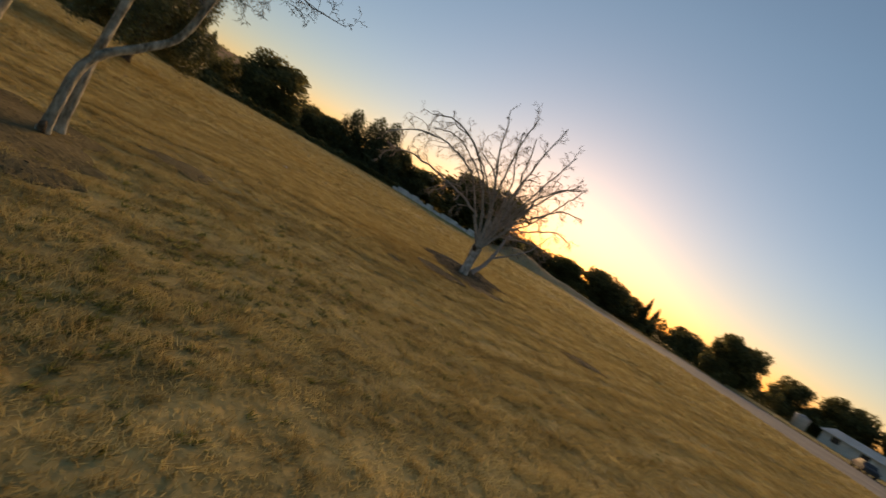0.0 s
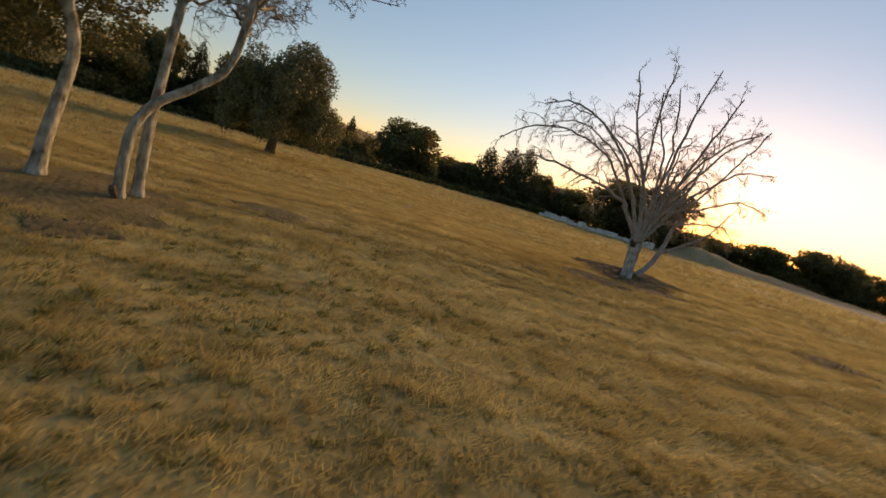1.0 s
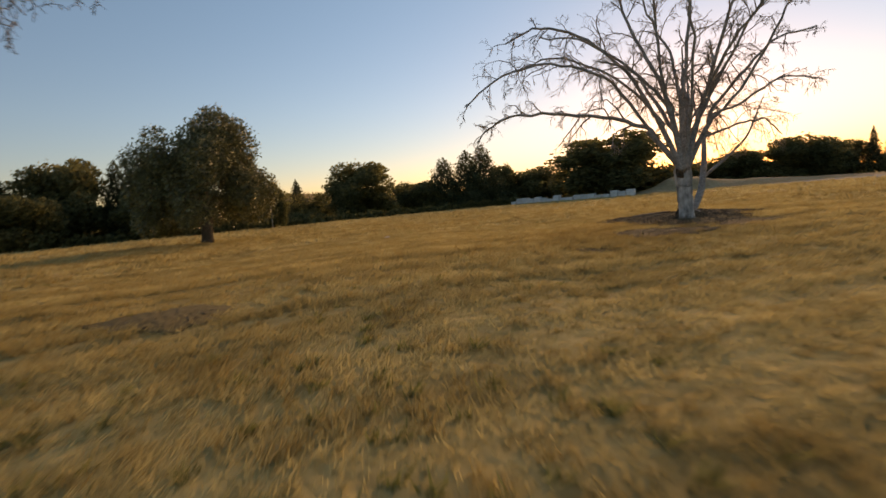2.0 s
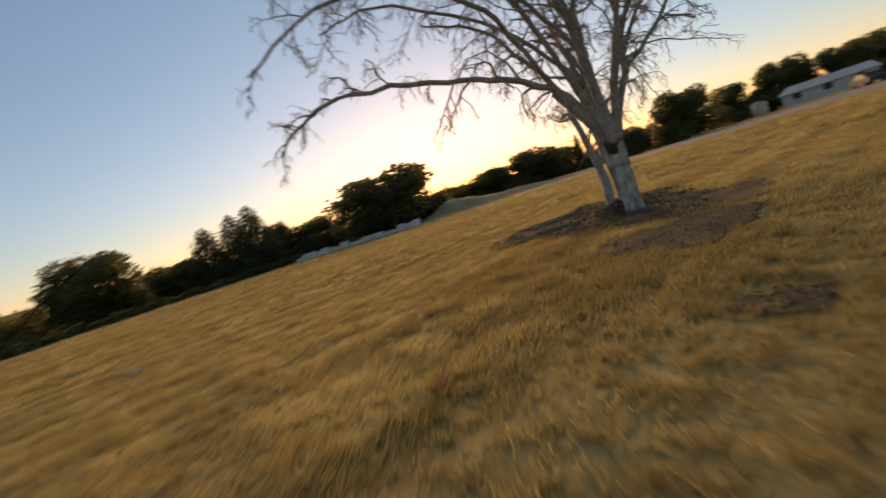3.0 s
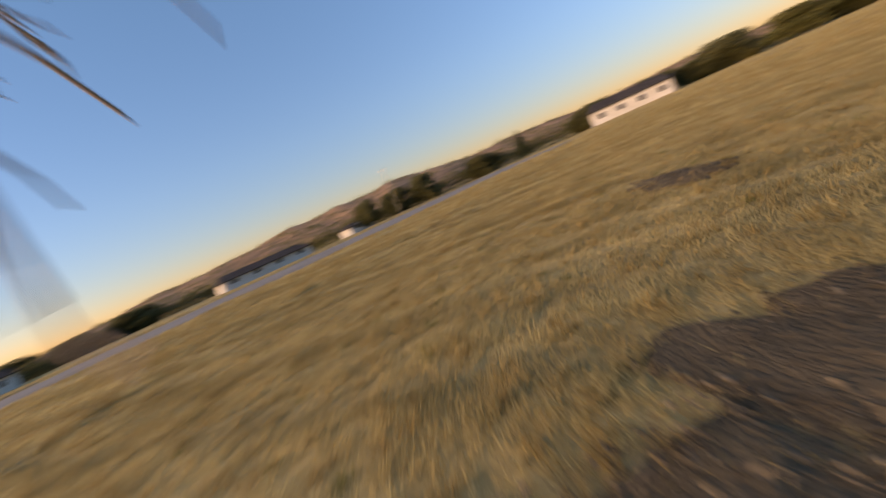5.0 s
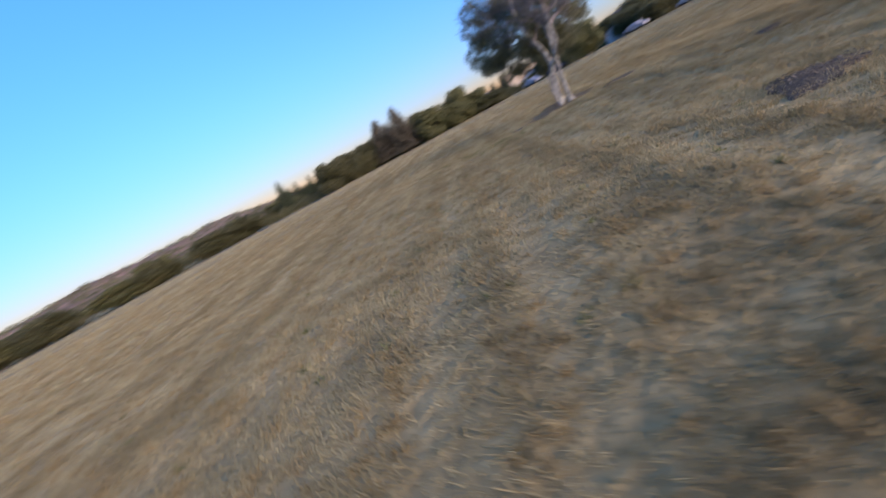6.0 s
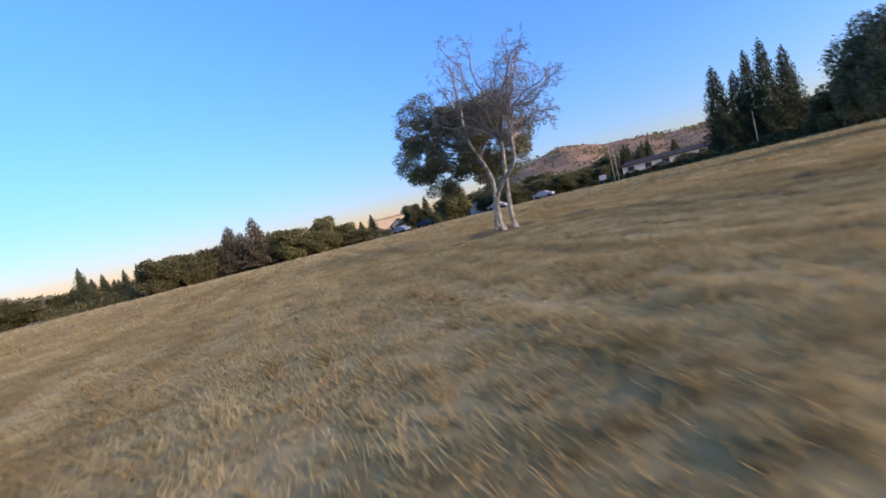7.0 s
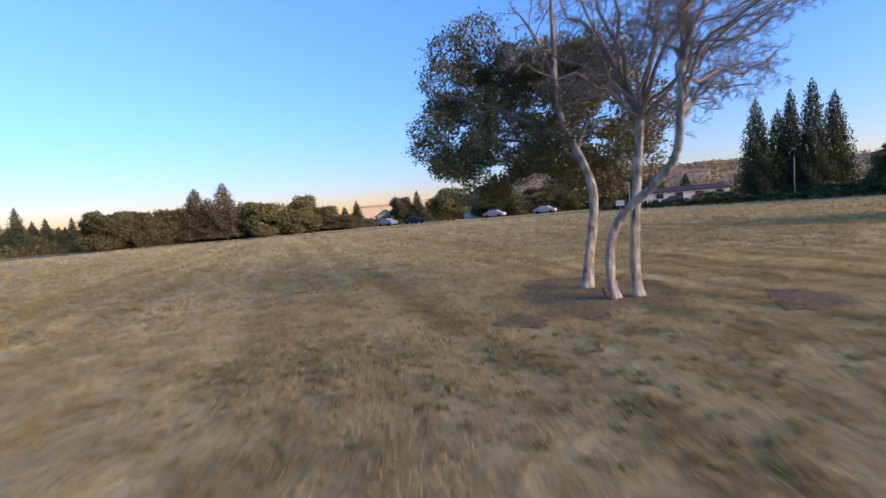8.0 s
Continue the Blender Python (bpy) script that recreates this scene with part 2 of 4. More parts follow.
def height(x, y):
    r = np.hypot(x, y + 6)
    k = np.clip((75 - r) / 25, 0, 1)
    h = 0.05 * np.sin(0.55 * x + 0.3 * y) + 0.045 * np.sin(0.41 * y - 0.5 * x + 1) + 0.018 * np.sin(1.9 * x + 0.8 * y) * np.sin(1.3 * y - 0.7 * x)
    h = h + 0.012 * np.sin(4.1 * x - 2.2 * y) * np.sin(3.7 * y + 1.1 * x)
    return h * k * np.clip(np.hypot(x, y) / 3, 0.2, 1)


LOT_Y, LOT_X = (-50, -10, 20, 45, 74), (50, 38, 31, 27, 20)     # the field-side edge of the gravel lot
LOT_WIDE = 27.0


def on_lot(x, y):
    edge = np.interp(y, LOT_Y, LOT_X) + 0.8 * np.sin(y * 0.5) + 0.4 * np.sin(y * 1.7)
    return (x > edge) & (x < edge + LOT_WIDE) & (y > -50) & (y < 74)


def build_lot():
    y, u = np.linspace(-50, 74, 187), np.linspace(0, 1, 25)
    edge = np.interp(y, LOT_Y, LOT_X) + 0.8 * np.sin(y * 0.5) + 0.4 * np.sin(y * 1.7)
    x, yy = edge[:, None] + u * LOT_WIDE, np.repeat(y[:, None], 25, 1)
    z = height(x, yy) + 0.05 - 0.12 * (np.abs(u - 0.5) > 0.49)
    i = (np.arange(186)[:, None] * 25 + np.arange(24)).ravel()
    tagged(new("gravel_lot", mesh_data("gravel_lot", np.stack([x, yy, z], -1).reshape(-1, 3), np.stack([i, i + 1, i + 26, i + 25], -1), M_GRAVEL)), "pale grey gravel track along the field's edge", "gravel track", kind="structure")


def build_ground():
    turns = 288
    radii = np.concatenate([np.arange(0.3, 30, 0.3), np.geomspace(30, 4000, 90)])
    a = np.arange(turns) * 2 * np.pi / turns
    x, y = radii[:, None] * np.cos(a), radii[:, None] * np.sin(a) - 6
    v = np.stack([x, y, height(x, y)], -1).reshape(-1, 3)
    v = np.vstack([v, [[0, -6, float(height(np.array(0.0), np.array(-6.0)))]]])
    k = len(radii)
    i = (np.arange(k - 1)[:, None] * turns + np.arange(turns)).ravel()
    j = (np.arange(k - 1)[:, None] * turns + (np.arange(turns) + 1) % turns).ravel()
    f = np.stack([i, i + turns, j + turns, j], -1)
    cap = np.array([(turns * k, n, (n + 1) % turns, (n + 2) % turns) for n in range(0, turns, 2)])
    tagged(new("ground", mesh_data("ground", v, np.vstack([f, cap]), M_GROUND)), "dry mown golden grassland under evening light", "ground", kind="structure")


def build_beds():
    labels = ["dark mulch and bare soil round the dead tree", "dark bare soil patch in dry grass", "brown earth patch in dry grass",
              "grey bare soil under the three trunks", "grey bare earth patch in dry grass", "small bare earth patch beside tall dry grass", "thin dark soil showing through the dry grass", "small dark soil patch in rough dry grass"]
    for i, (cx, cy, rx, ry) in enumerate(BEDS):
        a = np.linspace(0, 2 * np.pi, 160, endpoint=False)
        edge = 1 + 0.14 * np.sin(3 * a + i) + 0.09 * np.sin(7 * a + 2 * i) + 0.05 * np.sin(13 * a)
        t = np.linspace(0.02, 1.06, 60)[:, None]
        x, y = cx + rx * t * edge * np.cos(a), cy + ry * t * edge * np.sin(a)
        lump = 0.7 * np.sin(x * 7 + y * 3) * np.sin(y * 8 - x * 2) + 0.5 * np.sin(x * 17 - y * 5) * np.sin(y * 15 + 1) + 0.5 * np.sin(x * 41 + y * 9) * np.sin(y * 37 - x * 6)
        z = height(x, y) + (0.03 if i == 0 else 0.022) + (0.10 if i == 0 else 0.022) * (1 - np.minimum(t, 1) ** 2) + (0.018 if i == 0 else 0.007) * lump * (1 - t * 0.6) - 0.08 * np.clip(t - 0.94, 0, 1) / 0.12
        v = np.stack([x, y, z], -1).reshape(-1, 3)
        k = np.arange(59)[:, None] * 160
        n0, n1 = (k + np.arange(160)).ravel(), (k + (np.arange(160) + 1) % 160).ravel()
        tagged(new("soil_bed", mesh_data("soil_bed", v, np.stack([n0, n0 + 160, n1 + 160, n1], -1), M_SOIL if i in (0, 1, 2, 6, 7) else M_PALESOIL)), labels[i], "bare soil", kind="structure")


def build_grass():
    """Blades in tufts: dense in the middle of the field, longer and sparser outward."""
    rng = np.random.default_rng(4)
    for name, mat, label, zones in (
        ("dry_grass", M_GRASS, "short dry golden grass in uneven tufts", ((0, 14, 98000, 15, 0.062, 0.0062), (14, 27, 42000, 12, 0.09, 0.02), (27, 48, 28000, 7, 0.14, 0.042), (48, 85, 18000, 5, 0.2, 0.06))),
        ("tall_tufts", M_TUFT, "taller tawny dry grass tufts standing in the field", ((0, 14, 10500, 26, 0.088, 0.005), (14, 27, 7000, 20, 0.15, 0.012), (27, 48, 6000, 14, 0.2, 0.02))),
        ("green_weeds", M_GREEN, "low green weeds among the dry grass", ((0, 24, 2200, 24, 0.065, 0.009), (24, 48, 700, 12, 0.1, 0.02)))):
        vs = []
        for lo, hi, tufts, blades, tall, wide in zones:
            r = np.sqrt(rng.random(tufts) * (hi ** 2 - lo ** 2) + lo ** 2)
            a = rng.random(tufts) * 2 * np.pi
            cx, cy = r * np.cos(a) + 0.5, r * np.sin(a) - 7
            clump = 0.5 + 0.5 * np.sin(cx * 0.9 + 1.7 * np.sin(cy * 0.6)) * np.sin(cy * 1.1 + np.sin(cx * 0.7))
            tussock = np.sin(7.3 * cx + 2 * np.sin(cy * 3)) * np.sin(6.7 * cy + 1.5 * np.sin(cx * 4))
            across = cx * math.sin(radians(34)) - cy * math.cos(radians(34))
            clump = np.clip(clump * 0.45 + 0.3 + 0.2 * tussock + 0.3 * np.sin(across * 6.5 + 0.8 * np.sin(cx * 0.3)) * (0.4 + 0.6 * np.sin(across * 1.1) ** 2), 0, 1)
            if name == "tall_tufts" and lo == 0:     # taller grass gathers at the edges of the mulch
                b = rng.random(tufts) < 0.024
                w, k = rng.random(tufts) * 2 * np.pi, 0.82 + 0.45 * rng.random(tufts)
                cx, cy = np.where(b, 0.08 + 1.38 * k * np.cos(w), cx), np.where(b, 1.1 + 1.75 * k * np.sin(w), cy)
            if name == "tall_tufts" and lo == 0:     # and in the rough patch beside the dead tree
                b = rng.random(tufts) < 0.11
                cx, cy = np.where(b, -2.4 + rng.normal(size=tufts) * 0.95, cx), np.where(b, -2.3 + rng.normal(size=tufts) * 1.5, cy)
                b = rng.random(tufts) < 0.008
                cx, cy = np.where(b, -1.5 + rng.normal(size=tufts) * 0.35, cx), np.where(b, 0.3 + rng.normal(size=tufts) * 0.7, cy)
            if name == "green_weeds" and lo == 0:     # weeds gather near the three trunks
                b = rng.random(tufts) < 0.12
                cx, cy = np.where(b, -3.9 + rng.normal(size=tufts) * 1.3, cx), np.where(b, -12.6 + rng.normal(size=tufts) * 1.3, cy)
                b = rng.random(tufts) < 0.06
                cx, cy = np.where(b, -3.6 + rng.normal(size=tufts) * 0.7, cx), np.where(b, -15.2 + rng.normal(size=tufts) * 0.7, cy)
            keep = (bed_depth(cx, cy) < np.where(cy < -3, rng.random(tufts) * 0.75, rng.random(tufts) ** 2 * 0.45) - 0.05) & (rng.random(tufts) < 0.74 + 0.26 * clump)
            keep &= ~on_lot(cx, cy)
            cx, cy, clump = cx[keep], cy[keep], clump[keep]
            n = len(cx) * blades
            spread = tall * (0.9 if name == "dry_grass" else 0.36)
            x = np.repeat(cx, blades) + rng.normal(size=n) * spread
            y = np.repeat(cy, blades) + rng.normal(size=n) * spread
            h = tall * (0.35 + 0.9 * rng.random(n)) * (0.5 + 0.9 * np.repeat(clump, blades))
            z = height(x, y) - 0.01
            t = rng.random(n) * 2 * np.pi
            lean = h * (0.35 + 0.9 * rng.random(n))
            la = t + rng.normal(size=n) * 1.5
            wx, wy = np.cos(t) * wide, np.sin(t) * wide
            tip = np.stack([x + np.cos(la) * lean + 0.03, y + np.sin(la) * lean, z + h], -1)
            vs.append(np.stack([np.stack([x - wx, y - wy, z], -1), np.stack([x + wx, y + wy, z], -1), tip], 1).reshape(-1, 3))
        v = np.concatenate(vs)
        tagged(new(name, mesh_data(name, v, np.arange(len(v)).reshape(-1, 3), mat, False)), label, "grass", kind="stuff")


# ---------------------------------------------------------------- dead and leafy trees
def twigs_along(sh, line, radius, rng, count, reach, droop, depth, start=0.3, up=0.0):
    """Side shoots along a branch, with their own shoots."""
    k = len(line)
    for i in range(count):
        t = start + (1 - start) * (i + rng.random()) / count
        idx = min(int(t * (k - 1)), k - 2)
        p = line[idx] + (line[idx + 1] - line[idx]) * (t * (k - 1) - idx)
        d = line[idx + 1] - line[idx]
        d = d / (np.linalg.norm(d) + 1e-9)
        side = np.cross(d, rng.normal(size=3))
        side /= np.linalg.norm(side) + 1e-9
        way = d * 0.62 + side * (0.6 + 0.5 * rng.random()) + np.array((0, 0, up))
        way /= np.linalg.norm(way)
        size = reach * (0.45 + 0.8 * rng.random()) * (1.15 - 0.6 * t)
        n = 4 if depth else 3
        pts, q, w = [p], p, way
        for s in range(n):
            w = w + rng.normal(size=3) * 0.25 + np.array((0, 0, -droop * (0.25 + 0.2 * s)))
            w /= np.linalg.norm(w)
            q = q + w * size / n
            pts.append(q)
        r0 = max(radius * (0.5 if depth else 0.4) * (1.1 - 0.6 * t), 0.0045)
        pts = np.array(pts)
        sh.tube(pts, np.linspace(r0, max(r0 * 0.4, 0.0025), len(pts)), 4 if depth else 3)
        if depth:
            twigs_along(sh, pts, r0, rng, 5 + int(3 * rng.random()), size * 0.5, droop * 1.2, depth - 1, 0.2, up * 0.5)


def limb_object(root, pts, r0, r1, bark, twig, rng, shoots, reach, droop, depth=2, up=0.0, start=0.35, name="limb", thick=0.45):
    sh = Shape()
    r = r1 + (r0 - r1) * (1 - np.linspace(0, 1, len(pts))) ** 0.9
    sh.tube(pts, r, 8, 0.12, rng)
    ob = part(name, sh.data(name, bark), root)
    tw = Shape()
    twigs_along(tw, pts, (r0 + r1) * thick, rng, shoots, reach, droop, depth, start, up)
    tagged(part("twig_growth", tw.data("twig_growth", twig), ob, "thin bare grey twigs"), kind="stuff")
    return ob


def build_dead_tree():
    rng = np.random.default_rng(11)
    root = thing("dead_tree", pose(0, 0, 0), "large dead tree with bare arching limbs and pale flaking bark", "dead tree")
    sh = Shape()
    core = smooth_line([(-0.03, 0.03, -0.1), (-0.02, 0.04, 0.15), (-0.02, 0.06, 0.5), (-0.02, 0.09, 0.9), (-0.03, 0.13, 1.2), (-0.03, 0.16, 1.5), (-0.03, 0.18, 1.75)], 8)
    z = core[:, 2]
    girth = 0.164 + 0.06 * np.exp(-np.clip(z, 0, 9) / 0.13) + 0.035 * np.exp(-((z - 1.15) / 0.22) ** 2) - 0.10 * np.clip(z - 1.3, 0, 1) / 0.45
    sh.tube(core, girth, 26, 0.09, rng)
    part("trunk", sh.data("trunk", M_BARK), root, "pale flaking trunk")
    # dark rotten bark, clinging to the trunk at the foot and below the fork
    for mid, span, z0, z1 in ((155, 58, -0.04, 0.36), (238, 27, 1.06, 1.42), (40, 40, -0.04, 0.3)):
        a = np.linspace(-1, 1, 26)
        t = np.linspace(0, 1, 22)[:, None]
        ragged = 1 + 0.1 * np.sin(a * 5 + mid) + 0.22 * (rng.random(26) - 0.5)
        zz = z0 + (z1 - z0) * t * ragged
        edge = np.minimum(1, np.minimum((1 - np.abs(a)) * 5, np.minimum((1 - t) * 5, 1 if z0 < 0 else 9) if z0 < 0 else np.minimum(t * 5, (1 - t) * 5)))
        base = np.interp(zz, z, girth)
        r = base * (1.06 if z0 < 0 else 1.02) + (0.012 + 0.035 * rng.random(zz.shape) + 0.012 * np.sin(a * 14 + zz * 30)) * edge - 0.05 * (1 - edge)
        w = np.radians(mid + a * span)
        v = np.stack([np.interp(zz, z, core[:, 0]) + r * np.cos(w), np.interp(zz, z, core[:, 1]) + r * np.sin(w), zz], -1).reshape(-1, 3)
        k = (np.arange(21)[:, None] * 26 + np.arange(25)).ravel()
        part("rotten_bark", mesh_data("rotten_bark", v, np.stack([k, k + 1, k + 27, k + 26], -1), M_DARKBARK, False), root, "dark rotten bark")
    # each stem: its foot on the trunk, its fork, foot radius, then the tips of the branches that leave the fork
    stems = [
        ((-0.08, 0.0, 1.3), (-0.8, 0.0, 2.3), 0.084, 0.5, [
            [(-1.4, -0.05, 2.62), (-2.3, -0.15, 2.95), (-3.6, 0.1, 3.15), (-4.4, 0.3, 2.98), (-4.95, 0.45, 2.66)],
            [(-1.5, -0.3, 3.3), (-2.5, -0.6, 3.75), (-3.7, -0.7, 3.65), (-4.7, -0.75, 3.2)]]),
        ((-0.1, -0.06, 1.36), (-0.62, -0.15, 2.6), 0.072, 0.32, [
            [(-1.1, -0.3, 3.5), (-1.9, -0.6, 4.2), (-2.9, -0.9, 4.55), (-3.7, -1.0, 4.35)],
            [(-1.2, 0.1, 3.4), (-2.0, 0.6, 4.1), (-3.0, 1.0, 4.45), (-3.8, 1.2, 4.25)]]),
        ((-0.05, -0.08, 1.42), (-0.34, -0.3, 2.75), 0.08, 0.1, [
            [(-0.8, -0.45, 3.7), (-1.25, -0.4, 4.7), (-1.55, -0.2, 5.75)],
            [(-0.45, -0.6, 3.7), (-0.5, -0.8, 4.8), (-0.4, -0.9, 5.9)],
            [(-1.0, -0.3, 3.6), (-1.9, -0.2, 4.4), (-2.9, 0.0, 4.75)]]),
        ((0.0, 0.02, 1.5), (0.02, 0.25, 2.9), 0.086, 0.1, [
            [(0.2, 0.4, 3.9), (0.35, 0.5, 5.2), (0.6, 0.6, 6.5)],
            [(-0.25, 0.6, 3.9), (-0.6, 0.9, 4.9), (-0.8, 1.0, 5.8)]]),
        ((0.06, -0.02, 1.42), (0.38, -0.1, 2.7), 0.078, 0.14, [
            [(0.7, -0.2, 3.7), (1.0, -0.35, 4.7), (1.35, -0.4, 5.6)],
            [(0.85, 0.0, 3.5), (1.5, 0.2, 4.4), (1.95, 0.3, 5.0)],
            [(0.6, -0.8, 3.5), (1.1, -1.5, 4.2), (1.7, -2.0, 4.5)]]),
        ((0.08, 0.02, 1.36), (0.62, 0.1, 2.4), 0.072, 0.35, [
            [(1.2, 0.3, 3.1), (2.0, 0.45, 3.8), (2.95, 0.5, 4.0)],
            [(1.2, -0.3, 3.1), (1.7, -0.6, 4.0), (2.2, -0.8, 4.75)],
            [(1.3, 0.6, 2.8), (2.2, 1.0, 3.3), (3.2, 1.2, 3.3)]]),
        ((0.0, -0.1, 1.38), (0.05, -0.62, 2.6), 0.05, 0.32, [
            [(-0.05, -1.1, 3.6), (-0.2, -1.6, 4.5), (-0.4, -1.9, 5.1)]]),
        ((-0.02, 0.08, 0.9), (0.06, 0.56, 1.6), 0.14, 0.3, [
            [(0.15, 0.82, 2.05), (0.26, 1.05, 2.8), (0.4, 1.4, 3.6), (0.5, 1.7, 4.2)],
            [(-0.05, 0.95, 2.25), (-0.5, 1.5, 3.2), (-1.1, 2.2, 4.1), (-1.8, 2.8, 4.5)],
            [(0.4, 1.05, 2.3), (0.9, 1.7, 3.2), (1.3, 2.3, 4.2), (1.5, 2.8, 4.8)]]),
        ((0.02, 0.14, 1.25), (0.2, 0.75, 2.35), 0.062, 0.55, [
            [(0.35, 1.5, 3.25), (0.45, 2.3, 3.7), (0.4, 3.0, 3.2)],
            [(0.8, 1.3, 3.2), (1.5, 2.1, 3.8), (2.0, 2.7, 3.4)]]),
        ((0.1, 0.5, 1.55), (0.55, 0.8, 2.05), 0.05, 0.6, [
            [(1.15, 1.2, 2.3), (2.0, 1.9, 2.48), (2.7, 2.6, 2.46), (3.15, 3.05, 2.15)]]),
    ]
    for foot, fork, r, droop, branches in stems:
        foot, fork = np.array(foot), np.array(fork)
        low = foot + (fork - foot) * 0.45 + np.array((0.0, 0.05, 0.04))
        pts = smooth_line([foot - (fork - foot) * 0.06, foot, low, fork], 5)
        sh = Shape()
        sh.tube(pts, np.linspace(r, r * 0.76, len(pts)) * (1 + 0.2 * np.exp(-np.linspace(0, 9, len(pts)))), 12, 0.12, rng)
        limb = part("limb", sh.data("limb", M_LIMB), root)
        for k, way in enumerate(branches):
            thin = r * (0.72 if k == 0 else 0.56)
            way = [(x * 1.05, y * 1.05, z + 0.16 * max(0.0, z - 2.9)) for x, y, z in way]
            line = smooth_line([pts[-2 - 2 * (k % 2)], fork if k % 2 == 0 else pts[-2], *way], 5)
            line[4:] += np.cumsum(rng.normal(size=(len(line) - 4, 3)) * 0.026, axis=0)
            sh = Shape()
            sh.tube(line, 0.017 + (thin - 0.017) * (1 - np.linspace(0, 1, len(line))) ** 0.85, 8, 0.12, rng)
            part("branch", sh.data("branch", M_LIMB), limb)
            tw = Shape()
            wide = len(way) > 3
            twigs_along(tw, line, thin * 0.85, rng, 8 if fork[1] > 0.5 else 19 if wide else 13, 1.2 if wide else 1.0, droop, 2, 0.26, 0.3 if droop < 0.25 else 0.05)
            tagged(part("twig_growth", tw.data("twig_growth", M_TWIG), limb, "thin bare grey twigs"), kind="stuff")


def build_broken_limb():
    """The torn limb that leans up out of the mulch beside the dead tree."""
    rng = np.random.default_rng(5)
    root = thing("broken_limb", pose(0.55, 1.15, 0.06), "pale broken limb leaning up out of the mulch", "fallen branch")
    line = smooth_line([(-0.38, -0.02, 0.04), (-0.2, 0.16, 0.12), (0.14, 0.7, 0.56), (0.42, 1.4, 1.25), (0.58, 1.95, 1.95), (0.65, 2.3, 2.26)], 6)
    sh = Shape()
    sh.tube(np.vstack([line[:1] + (0.02, -0.01, 0.0), line]), np.append(0.004, np.linspace(0.105, 0.056, len(line)) + 0.03 * np.exp(-np.arange(len(line)) / 3.0)), 14, 0.14, rng)
    body = part("body", sh.data("body", M_LIMB), root)
    stub = Shape()
    stub.tube(smooth_line([line[-2], line[-1], (0.66, 2.55, 2.3), (0.64, 2.7, 2.24)], 4), np.linspace(0.06, 0.03, 13), 8, 0.2, rng)
    part("stub", stub.data("stub", M_LIMB), root)
    for pts, r in (([line[-3], (0.78, 2.8, 2.2), (0.95, 3.6, 2.35), (1.15, 4.4, 2.7)], 0.05), ([line[16], (1.05, 1.65, 1.51), (1.75, 2.2, 2.09), (2.2, 2.75, 2.79), (2.65, 3.45, 3.44)], 0.05)):
        limb_object(root, smooth_line(pts, 5), r, 0.01, M_LIMB, M_TWIG, rng, 15, 0.85, 0.4, 2, 0.0, 0.2, "side_branch")
    torn = Shape()
    for k in range(26):
        a = rng.random(3) - 0.5
        p = np.array((-0.36, 0.0, 0.05)) + a * 0.16
        torn.tube([p, p + np.array((-0.12, -0.13, 0.01)) * (0.5 + rng.random()) + a * 0.05], (0.012, 0.003), 4)
    part("splinters", torn.data("splinters", M_WHITEBARK), body, "torn pale splinters")


def lying_stick(pts, r, label, rng, mat=None):
    z = [float(height(np.array(p[0]), np.array(p[1]))) for p in pts]
    line = smooth_line([(p[0], p[1], p[2] + q) for p, q in zip(pts, z)], 6)
    sh = Shape()
    sh.tube(line, r * (0.35 + 0.65 * np.sin(np.linspace(0.5, 2.7, len(line)))), 8, 0.25, rng)
    tagged(new("fallen_stick", sh.data("fallen_stick", mat or M_WHITEBARK)), label, "fallen branch")


